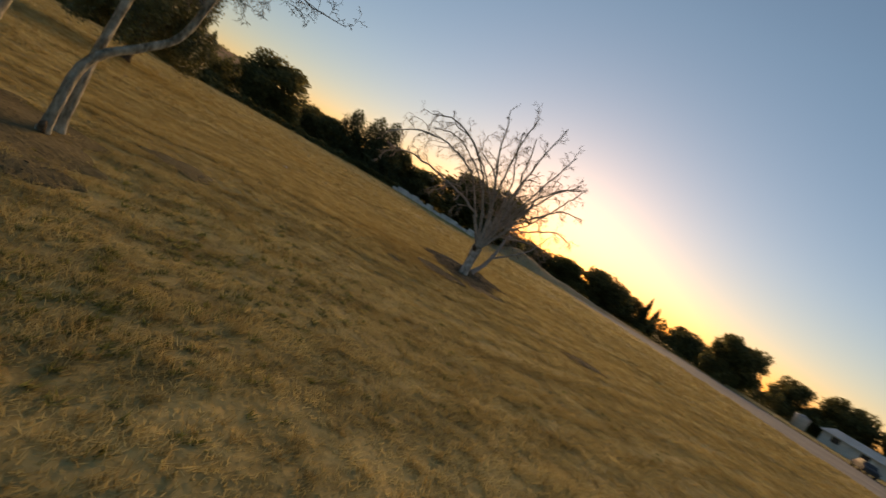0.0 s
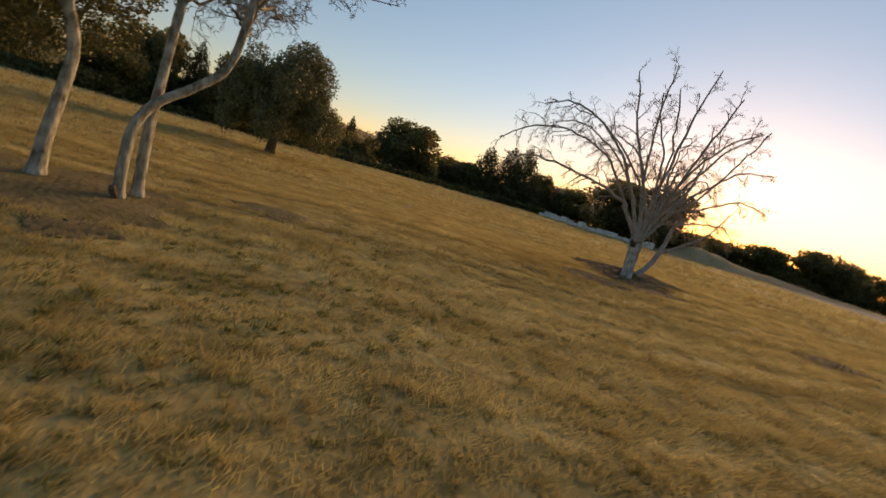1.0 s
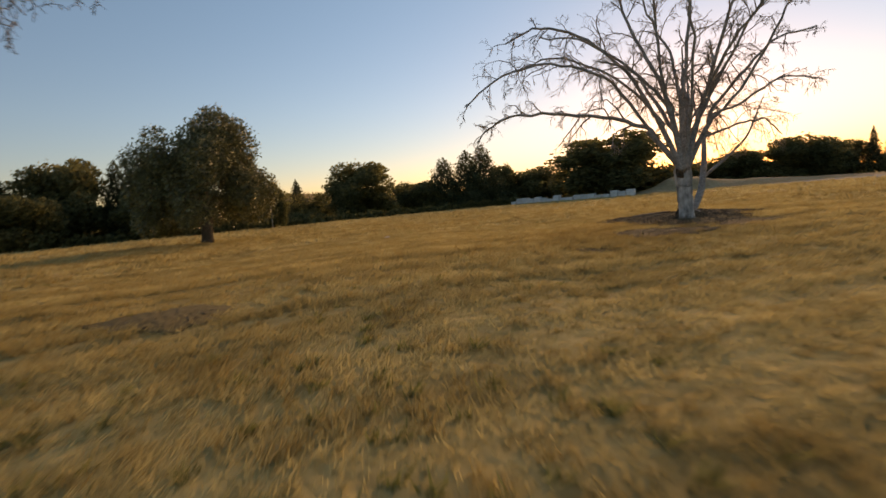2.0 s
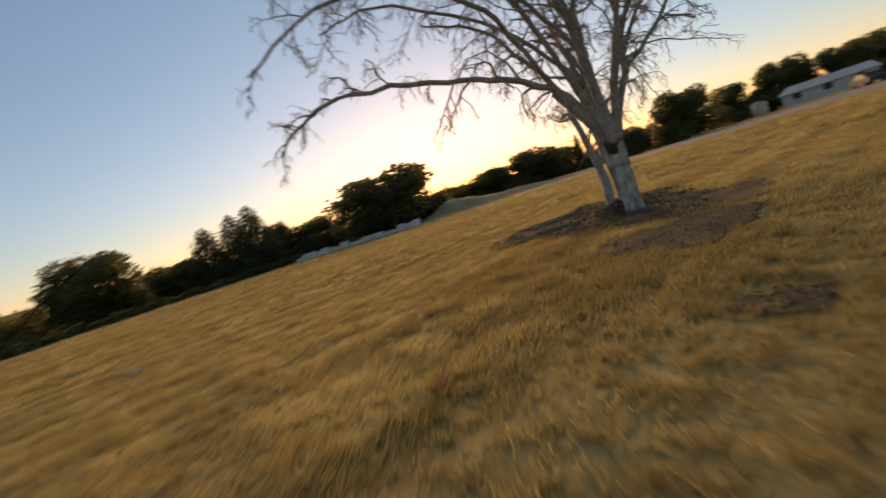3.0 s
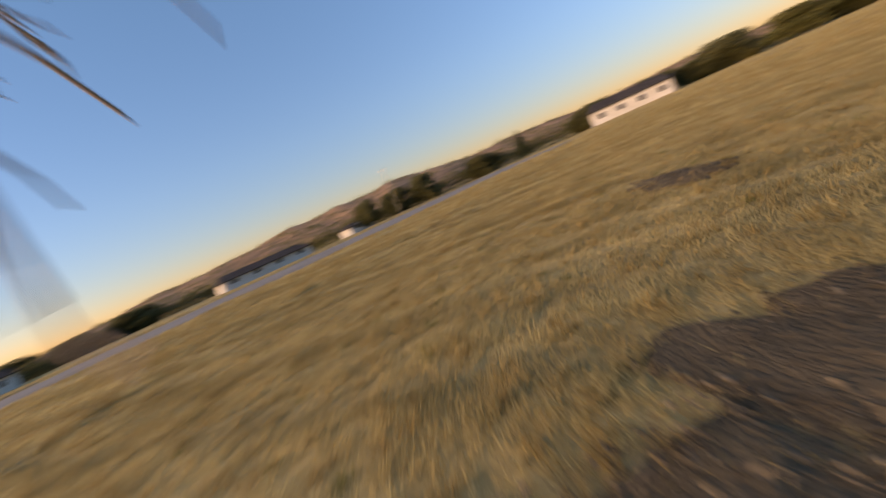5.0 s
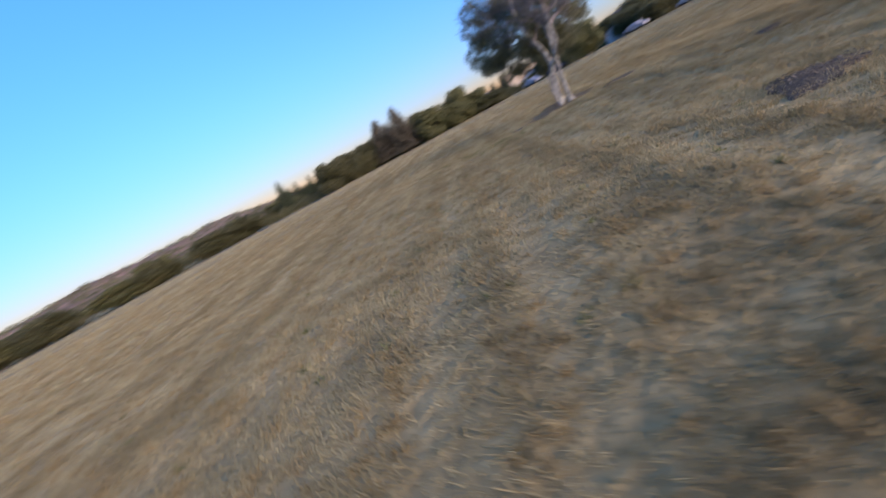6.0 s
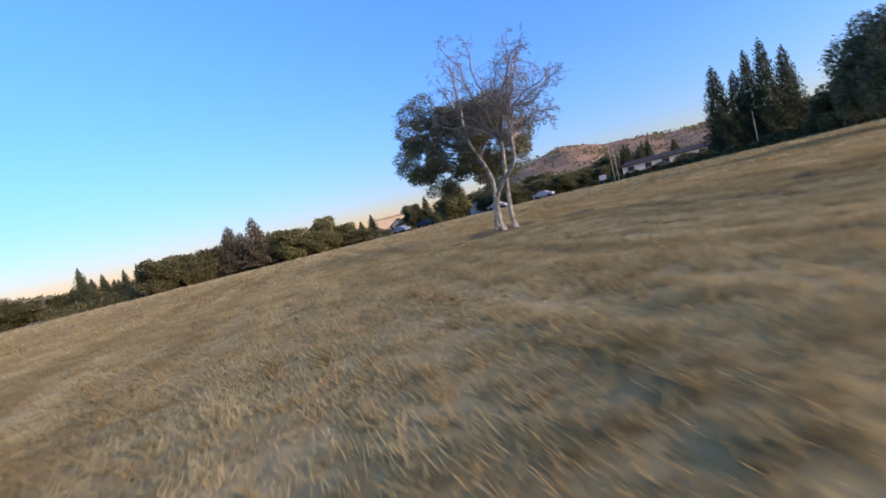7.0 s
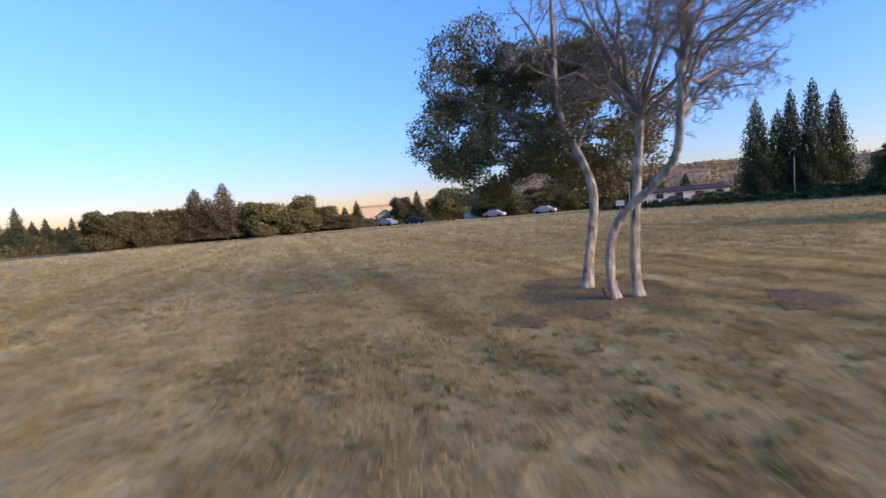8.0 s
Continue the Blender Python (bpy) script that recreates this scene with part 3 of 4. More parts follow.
def build_litter():
    rng = np.random.default_rng(8)
    lying_stick([(-1.09, 1.9, 0.1), (-0.7, 1.93, 0.13), (-0.4, 1.8, 0.15), (-0.05, 1.85, 0.16)], 0.026, "thin grey-brown stick lying on the mulch", rng, M_GREYBARK)
    lying_stick([(0.48, 0.98, 0.17), (0.3, 0.86, 0.17), (0.1, 0.6, 0.2), (-0.12, 0.3, 0.22)], 0.05, "pale barkless branch lying on the mulch", rng, M_LIMB)
    lying_stick([(-0.6, 0.72, 0.15), (-0.78, 0.66, 0.14), (-0.98, 0.57, 0.12)], 0.011, "short thin stick lying on the mulch", rng, M_GREYBARK)
    # lumps of rotten bark heaped between the trunk and the broken limb
    lumps = []
    for k in range(4):
        bm = bmesh.new()
        bmesh.ops.create_icosphere(bm, subdivisions=2, radius=1)
        for v in bm.verts:
            q = v.co.copy()
            v.co = Vector((q.x * 1.35, q.y, q.z * 0.75)) * (1 + 0.28 * math.sin(q.x * 5 + k) * math.cos(q.y * 6 + 2 * k) + rng.normal() * 0.08)
        lumps.append(bm_data("bark_lump", bm, M_DARKBARK))
    for k in range(22):
        t, size = rng.random(), 0.028 + 0.045 * rng.random() ** 1.5
        x, y = -0.16 + 0.42 * t + rng.normal() * 0.07, 0.36 + 0.68 * t + rng.normal() * 0.07
        ob = new("bark_lump", lumps[k % 4])
        ob.matrix_world = Matrix.LocRotScale((x, y, float(height(np.array(x), np.array(y))) + 0.12 + 0.06 * rng.random()), Euler(tuple(rng.random(3) * 6.28)), (size, size, size))
        tagged(ob, "dark crumbly lump of rotten bark on the mulch", "rotten bark", "rotten bark lumps")
    # chips and torn bark
    n = 22000
    i = rng.choice(len(BEDS), n, p=(0.82, 0.06, 0.03, 0.01, 0.01, 0.01, 0.05, 0.01))
    B = np.array(BEDS)[i]
    r, a = np.sqrt(rng.random(n)) * 1.08, rng.random(n) * 2 * np.pi
    edge = 1 + 0.14 * np.sin(3 * a + i) + 0.09 * np.sin(7 * a + 2 * i) + 0.05 * np.sin(13 * a)
    x, y = B[:, 0] + B[:, 2] * r * edge * np.cos(a), B[:, 1] + B[:, 3] * r * edge * np.sin(a)
    near = rng.random(n) < 0.24     # a heap of torn bark between the trunk and the broken limb
    hx, hy = rng.normal(size=n) * 0.20, rng.normal(size=n) * 0.34
    x, y = np.where(near, 0.16 + hx + hy * 0.35, x), np.where(near, 0.62 + hy, y)
    r = np.where(near, 0.2, r)
    i = np.where(near, 0, i)
    z = height(x, y) + 0.03 + np.where(i == 0, 0.10, 0.02) * (1 - np.minimum(r, 1) ** 2) + np.where(near, 0.17 * np.exp(-(hx / 0.2) ** 2 - (hy / 0.34) ** 2) * rng.random(n), 0)
    sh = Shape()
    size = np.where(i == 0, 0.005 + 0.028 * rng.random(n) ** 4, 0.006 + 0.02 * rng.random(n) ** 4)
    ax = rng.random(n) * np.pi
    c = np.stack([x, y, z + 0.006], -1)
    e1 = np.stack([np.cos(ax), np.sin(ax), rng.normal(size=n) * 0.35], -1) * size[:, None]
    e2 = np.stack([-np.sin(ax), np.cos(ax), rng.normal(size=n) * 0.5], -1) * (size * (0.15 + 0.4 * rng.random(n)))[:, None]
    e3 = np.array((0, 0, 1.0)) * (size * 0.25)[:, None]
    v = np.stack([c - e1 - e2 * 0.5, c + e1 - e2, c + e1 * 0.8 + e2, c - e1 * 0.9 + e2, c - e1 * 0.7 - e2 * 0.3 + e3, c + e1 * 0.6 - e2 * 0.6 + e3, c + e1 * 0.6 + e2 * 0.6 + e3, c - e1 * 0.6 + e2 * 0.5 + e3], 1).reshape(-1, 3)
    q = np.array([(4, 5, 6, 7), (0, 1, 5, 4), (1, 2, 6, 5), (2, 3, 7, 6), (3, 0, 4, 7)])
    sh.add(v, (np.arange(n)[:, None, None] * 8 + q).reshape(-1, 4))
    tagged(new("bark_litter", sh.data("bark_litter", M_CHIP, False)), "broken bark and wood chips scattered on bare soil", "bark litter", kind="stuff")


def build_bare_trees():
    rng = np.random.default_rng(21)
    # straight pale stem
    root = thing("bare_tree", pose(-7.26, -11.16, 0), "bare pale-barked tree with fine grey twigs", "bare tree", "trees on the soil patch")
    line = smooth_line([(0, 0, -0.1), (0.02, -0.04, 0.5), (-0.02, 0.0, 1.2), (-0.05, 0.1, 2.2), (-0.06, 0.18, 3.1)], 7)
    sh = Shape()
    sh.tube(line, 0.060 + 0.035 * np.exp(-np.clip(line[:, 2], 0, 9) / 0.1) + 0.018 * (1 - line[:, 2] / 3), 12, 0.10, rng)
    part("trunk", sh.data("trunk", M_WHITEBARK), root, "pale smooth trunk")
    for tip, rise in (((-0.2, -0.6, 6.7), 4.8), ((0.5, 0.5, 6.0), 4.8), ((-0.5, -1.3, 5.9), 4.6), ((0.7, -0.7, 5.4), 4.4), ((-0.5, 1.5, 5.3), 4.3), ((-1.5, 0.2, 5.2), 4.4), ((1.4, 0.3, 5.0), 4.2), ((0.1, -1.7, 4.6), 4.0), ((0.5, 1.7, 4.3), 3.9), ((0.3, -0.7, 7.3), 5.0), ((1.3, 1.2, 5.6), 4.6), ((-0.6, 1.6, 3.6), 3.5), ((0.9, -1.3, 3.9), 3.7), ((-1.5, -0.6, 3.9), 3.7)):
        t = np.array(tip) * (0.95, 1.3, 0.94)
        pts = bez(line[-3] + rng.normal(size=3) * 0.02, (t[0] * 0.45, t[1] * 0.45, rise), t, 11)
        pts[2:] += np.cumsum(rng.normal(size=(9, 3)) * 0.09, axis=0)
        limb_object(root, pts, 0.04 if t[2] > 5.0 else 0.027, 0.006, M_GREYBARK, M_GREYTWIG, rng, 12, 0.85, 0.06, 2, 0.08, 0.2)
    # crooked stem that crosses it
    root = thing("bare_tree", pose(-7.15, -11.52, 0), "bare crooked pale-barked tree leaning across its neighbour", "bare tree", "trees on the soil patch")
    line = smooth_line([(0, 0, -0.1), (0.08, -0.08, 0.45), (0.06, -0.02, 1.0), (0.12, 0.18, 1.38), (0.3, 0.54, 1.72), (0.5, 0.88, 2.15), (0.62, 0.95, 2.85), (0.66, 0.98, 3.45)], 6)
    sh = Shape()
    sh.tube(line, np.linspace(0.072, 0.054, len(line)) + 0.028 * np.exp(-np.clip(line[:, 2], 0, 9) / 0.12), 12, 0.14, rng)
    part("trunk", sh.data("trunk", M_WHITEBARK), root, "crooked pale trunk")
    for tip, rise, idx in (((-0.2, 1.5, 6.0), 4.8, -1), ((0.3, 2.2, 5.6), 4.5, -1), ((-0.9, 2.0, 5.4), 4.4, -1), ((-0.1, 2.4, 4.9), 4.2, -2), ((-1.3, 1.2, 4.9), 4.2, -2), ((0.9, 1.2, 4.9), 4.1, -3), ((0.2, 2.6, 4.1), 3.7, -5), ((-0.6, 2.3, 3.9), 3.5, -4), ((0.5, 2.7, 3.1), 3.4, -9), ((-1.0, 2.2, 3.2), 3.2, -8), ((3.0, 2.6, 4.0), 4.3, -6),
            ((2.2, 1.8, 4.9), 4.6, -3), ((1.8, 2.3, 3.6), 4.0, -8)):
        t = np.array(tip) * (0.5, 0.85, 0.97) + np.array((0.3, 0.0, 0.0))
        p0 = line[idx]
        pts = bez(p0, (p0[0] + (t[0] - p0[0]) * 0.45, p0[1] + (t[1] - p0[1]) * 0.45, rise), t, 11)
        pts[2:] += np.cumsum(rng.normal(size=(9, 3)) * 0.09, axis=0)
        limb_object(root, pts, 0.04 if t[2] > 5.0 else 0.027, 0.006, M_GREYBARK, M_GREYTWIG, rng, 12, 0.85, 0.08, 2, 0.06, 0.2)
    st = Shape()
    st.tube([(0.04, -0.08, 0.0), (0.09, -0.16, 0.1), (0.11, -0.19, 0.17), (0.11, -0.19, 0.172)], (0.055, 0.048, 0.036, 0.004), 8, 0.25, rng)
    part("stump", st.data("stump", M_DARKBARK), root, "dark cut stub at the foot")


def blob_points(rng, blobs, n):
    """Points near the skins of a cloud of ellipsoids."""
    out = []
    vol = np.array([b[3] * b[4] + b[4] * b[5] + b[3] * b[5] for b in blobs])
    for b, k in zip(blobs, (n * vol / vol.sum()).astype(int)):
        d = rng.normal(size=(k, 3))
        d /= np.linalg.norm(d, axis=1, keepdims=True)
        r = 1 - np.abs(rng.normal(size=(k, 1))) * 0.24 + 0.38 * rng.random((k, 1)) ** 5
        r *= 1 + 0.16 * np.sin(d[:, :1] * 6 + b[0] * 9) * np.sin(d[:, 1:2] * 7 + b[1] * 5) * np.cos(d[:, 2:] * 5)
        out.append(np.array(b[:3]) + d * r * np.array(b[3:]))
    return np.concatenate(out)


def build_leafy_tree():
    rng = np.random.default_rng(31)
    root = thing("leafy_tree", pose(-8.2, -11.96, 0.0) @ Matrix.Diagonal((1.12, 1.12, 1.05, 1)), "olive-green leafy tree with a pale curved trunk and bare top", "tree", "trees on the soil patch")
    line = smooth_line([(0, 0, -0.1), (-0.02, 0.06, 0.5), (-0.03, 0.15, 1.1), (0.0, 0.19, 1.7), (0.0, 0.05, 2.25), (0.02, -0.2, 2.85), (0.0, -0.31, 3.5), (-0.1, -0.3, 4.2)], 6)
    sh = Shape()
    sh.tube(line, np.linspace(0.086, 0.042, len(line)) + 0.035 * np.exp(-np.clip(line[:, 2], 0, 9) / 0.14), 12, 0.12, rng)
    part("trunk", sh.data("trunk", M_WHITEBARK), root, "pale curved trunk")
    for tip, k, leafless in (((-0.5, -2.5, 3.9), 26, 0), ((-0.9, -1.9, 2.9), 24, 0), ((-0.3, -0.5, 2.4), 22, 0), ((0.0, -0.3, 5.8), -2, 1), ((-1.6, -0.8, 4.2), 28, 0), ((-1.0, 0.5, 3.4), 26, 0), ((-0.6, -1.0, 5.3), -5, 1)):
        t = np.array(tip)
        pts = bez(line[k], (line[k] + t) / 2 + np.array((0, 0, 0.35)), t, 10)
        limb_object(root, pts, 0.045, 0.008, M_GREYBARK, M_GREYTWIG, rng, 8 if leafless else 5, 0.9, 0.05, 2 if leafless else 1, 0.2, 0.2)
    blobs = []
    for i in range(150):
        a, rr = rng.random() * 2 * np.pi, np.sqrt(rng.random()) * 2.0
        z = 1.8 + 2.8 * rng.random()
        k = 1 - 0.32 * abs(z - 3.1)
        s = 0.18 + 0.24 * rng.random()
        blobs.append((-1.5 + rr * k * 0.95 * math.cos(a), -0.8 + rr * k * 1.25 * math.sin(a), z, s * 1.05, s * 1.05, s * 0.7))
    for c in ((-0.6, -2.6, 3.2), (-0.5, -2.3, 4.1), (-0.6, -2.2, 2.5), (-0.7, -2.2, 4.7), (-0.6, -1.7, 4.9), (-0.8, 0.5, 2.0), (-0.8, 0.1, 1.9), (-0.5, 0.9, 2.7), (-0.4, 1.0, 3.3), (-0.5, 0.7, 3.9), (-0.6, 0.9, 2.2), (-0.4, 0.5, 4.3)):
        blobs.append((*c, 0.42, 0.5, 0.38))
    lf = Shape()
    lf.leaves(blob_points(rng, blobs, 120000), 0.055, rng, 0.3, 0.45)
    part("crown", lf.data("crown", M_LEAF), root, "dense drooping olive-green leaves")


build_ground()
build_lot()
build_beds()
build_grass()
build_dead_tree()
build_broken_limb()
build_litter()
build_bare_trees()
build_leafy_tree()


# ---------------------------------------------------------------- trees round the field
def crown_round(rng, n, size):
    blobs = []
    for i in range(64):
        a, rr = rng.random() * 2 * np.pi, np.sqrt(rng.random()) * 0.42
        z = 0.12 + 0.72 * rng.random()
        k = math.sqrt(max(0.1, 1 - ((z - 0.42) / 0.52) ** 2))
        s = 0.07 + 0.085 * rng.random()
        blobs.append((rr * k * math.cos(a), rr * k * math.sin(a), z, s * 1.15, s * 1.15, s))
    sh = Shape()
    sh.leaves(blob_points(rng, blobs, n), size, rng, 0.2, 0.1)
    return sh


def crown_conifer(rng, n, size, tiers=9, power=0.8, low=0.06):
    u = 1 - np.sqrt(rng.random(n))
    z = low + (1 - low) * u
    saw = 1 - 0.45 * ((u * tiers + 0.3 * np.sin(np.arange(n))) % 1)
    r = 0.5 * (1 - u) ** power * saw * (1 - np.abs(rng.normal(size=n)) * 0.3)
    a = rng.random(n) * 2 * np.pi
    r *= 1 + 0.3 * np.sin(a * 5 + z * 20)
    sh = Shape()
    sh.leaves(np.stack([r * np.cos(a), r * np.sin(a), z], -1), size, rng, 0.5, 0.2)
    return sh


def unit_trunk(rng, top):
    sh = Shape()
    sh.tube([(0, 0, -0.02), (0.004, 0.0, 0.1), (0.0, 0.01, 0.3), (0.01, 0.0, top)], (0.034, 0.026, 0.02, 0.006), 7, 0.1, rng)
    return sh


TREE_KINDS = {}


def tree_kind(key, mat, label, category, crowns, top):
    rng = np.random.default_rng(sum(map(ord, key)))
    TREE_KINDS[key] = (label, category, [(unit_trunk(rng, top).data("trunk", M_TRUNK), c(rng).data("crown", mat, False)) for c in crowns])


tree_kind("round", M_FAR, "dark green broadleaf tree at the field's edge", "tree", [lambda r: crown_round(r, 19000, 0.045)] * 4, 0.7)
tree_kind("conifer", M_CONIFER, "dark pointed conifer at the field's edge", "conifer", [lambda r: crown_conifer(r, 8000, 0.038)] * 3, 0.9)
tree_kind("redwood", M_RED, "bronze-brown conifer with a ragged crown", "conifer", [lambda r: crown_conifer(r, 10000, 0.034, 8, 0.6)] * 2, 0.9)
tree_kind("redwood_dark", M_CONIFER, "broad dark conifer with a ragged crown at the field's edge", "conifer", [lambda r: crown_conifer(r, 11000, 0.034, 7, 0.55)] * 2, 0.9)
tree_kind("yellow", M_YELLOW, "yellow-green broadleaf tree at the field's edge", "tree", [lambda r: crown_round(r, 19000, 0.045)] * 2, 0.7)
tree_kind("cypress", M_CONIFER, "tall dark cypress in a row", "cypress", [lambda r: crown_conifer(r, 13000, 0.032, 6, 0.62, 0.04)] * 3, 0.9)


def stand_tree(key, index, x, y, tall, wide):
    label, category, variants = TREE_KINDS[key]
    rng = random.Random(index * 7 + len(key))
    root = thing("tree" if category == "tree" else category, Matrix.LocRotScale((x, y, -0.05), Euler((0, 0, rng.random() * 6.28)), (wide * 1.2, wide * 1.2, tall)), label, category, "trees round the field")
    trunk, crown = variants[index % len(variants)]
    part("trunk", trunk, root)
    part("crown", crown, root)


# kind, x, y, height, width
WEST = [
    ("conifer", -52.8, 65.0, 7.2, 4.6), ("conifer", -52.1, 71.3, 6.6, 5.2), ("round", -39.0, 63.5, 9.8, 11.0), ("round", -33.8, 76.5, 7.2, 10.4),
    ("redwood_dark", -28.0, 78.3, 11.0, 8.0), ("redwood_dark", -24.0, 81.3, 11.6, 8.0), ("redwood_dark", -20.1, 78.0, 10.6, 8.0), ("round", -17.9, 88.5, 9.2, 5.5),
    ("round", -11.2, 85.2, 7.4, 11.5), ("round", 2.6, 73.3, 11.4, 17.5),
]
NORTHWEST = [
    ("round", 18.9, 95.1, 6.4, 9.0), ("round", 25.0, 85.3, 7.6, 9.5), ("round", 35.2, 86.0, 7.6, 12.0), ("round", 43.0, 92.0, 6.5, 9.0),
    ("conifer", 47.0, 88.2, 7.4, 3.2), ("conifer", 50.0, 89.1, 7.6, 3.2), ("round", 56.0, 84.0, 7.2, 8.0), ("round", 57.0, 68.0, 10.2, 9.6),
]
NORTH = [
    ("round", 81.8, 83.4, 8.0, 8.0), ("round", 85.1, 79.0, 6.0, 6.0), ("round", 86.0, 74.0, 10.5, 10.5), ("round", 90.0, 65.0, 8.0, 8.0),
    ("round", 105.5, 72.1, 9.0, 10.0), ("round", 107.6, 58.8, 9.8, 13.0), ("round", 112.0, 49.7, 8.8, 11.0), ("round", 139.4, 48.2, 6.0, 13.0),
    ("round", 143.1, 35.3, 6.0, 13.0), ("round", 145.6, 22.5, 6.0, 13.0),
]
EAST = [
    ("round", 112.2, -36.2, 6.5, 6.0), ("round", 108.0, -42.7, 7.0, 7.0), ("round", 104.3, -49.2, 6.5, 7.0), ("round", 96.0, -62.0, 6.0, 9.0),
    ("conifer", 90.0, -70.0, 7.0, 4.0), ("round", 80.0, -82.0, 5.5, 9.0), ("round", 62.0, -98.0, 5.0, 9.0), ("round", 40.0, -108.0, 5.0, 9.0),
    ("round", 18.0, -114.0, 5.0, 10.0), ("round", -6.0, -116.0, 5.0, 10.0), ("round", -28.0, -114.0, 5.0, 9.0), ("round", -46.0, -110.0, 5.0, 9.0),
]
SOUTH = [
    ("conifer", -60.7, -111.0, 5.6, 3.2), ("conifer", -65.9, -113.5, 6.0, 3.4), ("conifer", -65.2, -107.9, 6.2, 3.0), ("conifer", -70.2, -110.4, 5.2, 3.2),
    ("conifer", -63.8, -96.5, 7.8, 1.8), ("round", -56.7, -82.8, 6.4, 7.4), ("round", -61.5, -84.5, 5.2, 5.0), ("round", -65.1, -79.1, 5.8, 6.2),
    ("redwood", -65.7, -74.0, 8.2, 5.4), ("redwood", -66.3, -68.8, 8.7, 6.0), ("round", -73.9, -68.8, 6.4, 6.6), ("yellow", -80.3, -62.9, 8.0, 5.8),
    ("yellow", -79.2, -61.8, 7.4, 6.2), ("conifer", -97.6, -62.6, 5.4, 3.6), ("conifer", -101.5, -61.4, 5.6, 3.6),
]
SOUTHWEST = [
    ("round", -100.0, -49.6, 6.0, 5.2), ("conifer", -99.3, -45.6, 7.2, 4.2), ("yellow", -86.8, -35.3, 7.6, 6.6), ("round", -112.3, -36.1, 6.2, 6.4),
    ("round", -113.6, -29.3, 6.4, 9.4), ("round", -116.0, -20.0, 6.0, 9.0), ("round", -115.1, -10.0, 5.6, 8.6), ("round", -119.8, -2.8, 6.2, 7.2),
    ("conifer", -114.5, 1.3, 7.0, 3.6), ("conifer", -119.0, 5.3, 6.6, 5.0), ("conifer", -122.8, 13.5, 7.4, 4.2),
    ("cypress", -70.0, 11.1, 12.9, 4.6), ("cypress", -71.2, 13.9, 13.4, 4.2), ("cypress", -74.5, 16.7, 12.8, 4.0), ("cypress", -70.1, 17.4, 13.2, 4.2), ("cypress", -71.3, 20.3, 13.0, 4.4),
]
BEHIND_OAK = [
    ("cypress", -62.0, 23.0, 9.5, 4.2), ("round", -58.0, 27.0, 9.0, 9.0), ("cypress", -55.0, 31.0, 9.5, 4.4), ("round", -50.0, 34.0, 9.5, 9.5),
    ("round", -47.0, 28.0, 5.5, 7.0), ("round", -46.0, 38.0, 6.0, 7.5), ("round", -53.0, 19.0, 5.5, 7.0), ("round", -36.1, 34.0, 5.6, 3.0),
]
SOUTH_MORE = [
    ("conifer", -62.1, -113.8, 6.8, 3.4), ("conifer", -54.7, -99.5, 8.5, 4.1), ("conifer", -63.5, -109.2, 7.8, 3.7), ("conifer", -64.2, -106.9, 7.9, 3.5), ("conifer", -66.5, -106.9, 6.6, 3.8), ("conifer", -69.0, -106.8, 7.6, 3.3),
    ("round", -62.6, -90.5, 5.6, 7.2), ("round", -64.4, -89.4, 6.4, 6.8), ("round", -61.7, -83.4, 6.7, 8.1), ("round", -61.0, -79.6, 5.1, 5.3), ("round", -71.5, -87.4, 6.3, 7.3), ("round", -72.7, -85.3, 6.3, 6.7),
    ("redwood", -68.3, -77.4, 9.3, 4.1), ("redwood", -69.2, -74.5, 8.8, 5.8), ("redwood", -69.8, -71.1, 7.7, 4.5), ("redwood", -78.0, -74.7, 8.4, 5.6),
]
SOUTH_FAR = [
    ("yellow", -69.3, -62.5, 7.0, 6.7), ("yellow", -73.8, -59.9, 6.4, 6.9), ("yellow", -82.5, -60.0, 6.9, 7.7),
    ("round", -83.0, -75.7, 5.1, 5.9), ("round", -87.8, -72.4, 5.1, 6.4), ("round", -87.5, -65.4, 5.5, 5.7), ("round", -83.2, -57.1, 3.9, 7.4),
]
SOUTHWEST_MORE = [
    ("round", -105.5, -31.7, 5.1, 6.0), ("round", -101.5, -27.8, 4.6, 5.9), ("round", -99.1, -24.4, 4.0, 7.3), ("round", -108.5, -21.7, 4.6, 5.8), ("round", -102.9, -18.1, 4.8, 5.9), ("round", -102.8, -13.4, 4.3, 5.3), ("round", -108.1, -10.5, 4.9, 5.4), ("round", -115.0, -7.4, 4.1, 6.1), ("round", -102.2, -4.4, 4.3, 6.0),
    ("cypress", -113.9, 0.6, 6.5, 2.2), ("cypress", -111.5, 1.0, 5.9, 2.3), ("cypress", -118.8, 2.5, 7.6, 2.6), ("cypress", -131.2, 4.7, 7.2, 2.3), ("cypress", -127.6, 5.1, 6.3, 2.7), ("cypress", -110.3, 3.9, 7.2, 1.8), ("cypress", -121.5, 6.1, 6.9, 2.1), ("cypress", -126.0, 7.6, 7.5, 2.4), ("cypress", -111.3, 6.2, 7.0, 2.4),
    ("redwood", -127.4, -2.1, 8.6, 4.6),
]
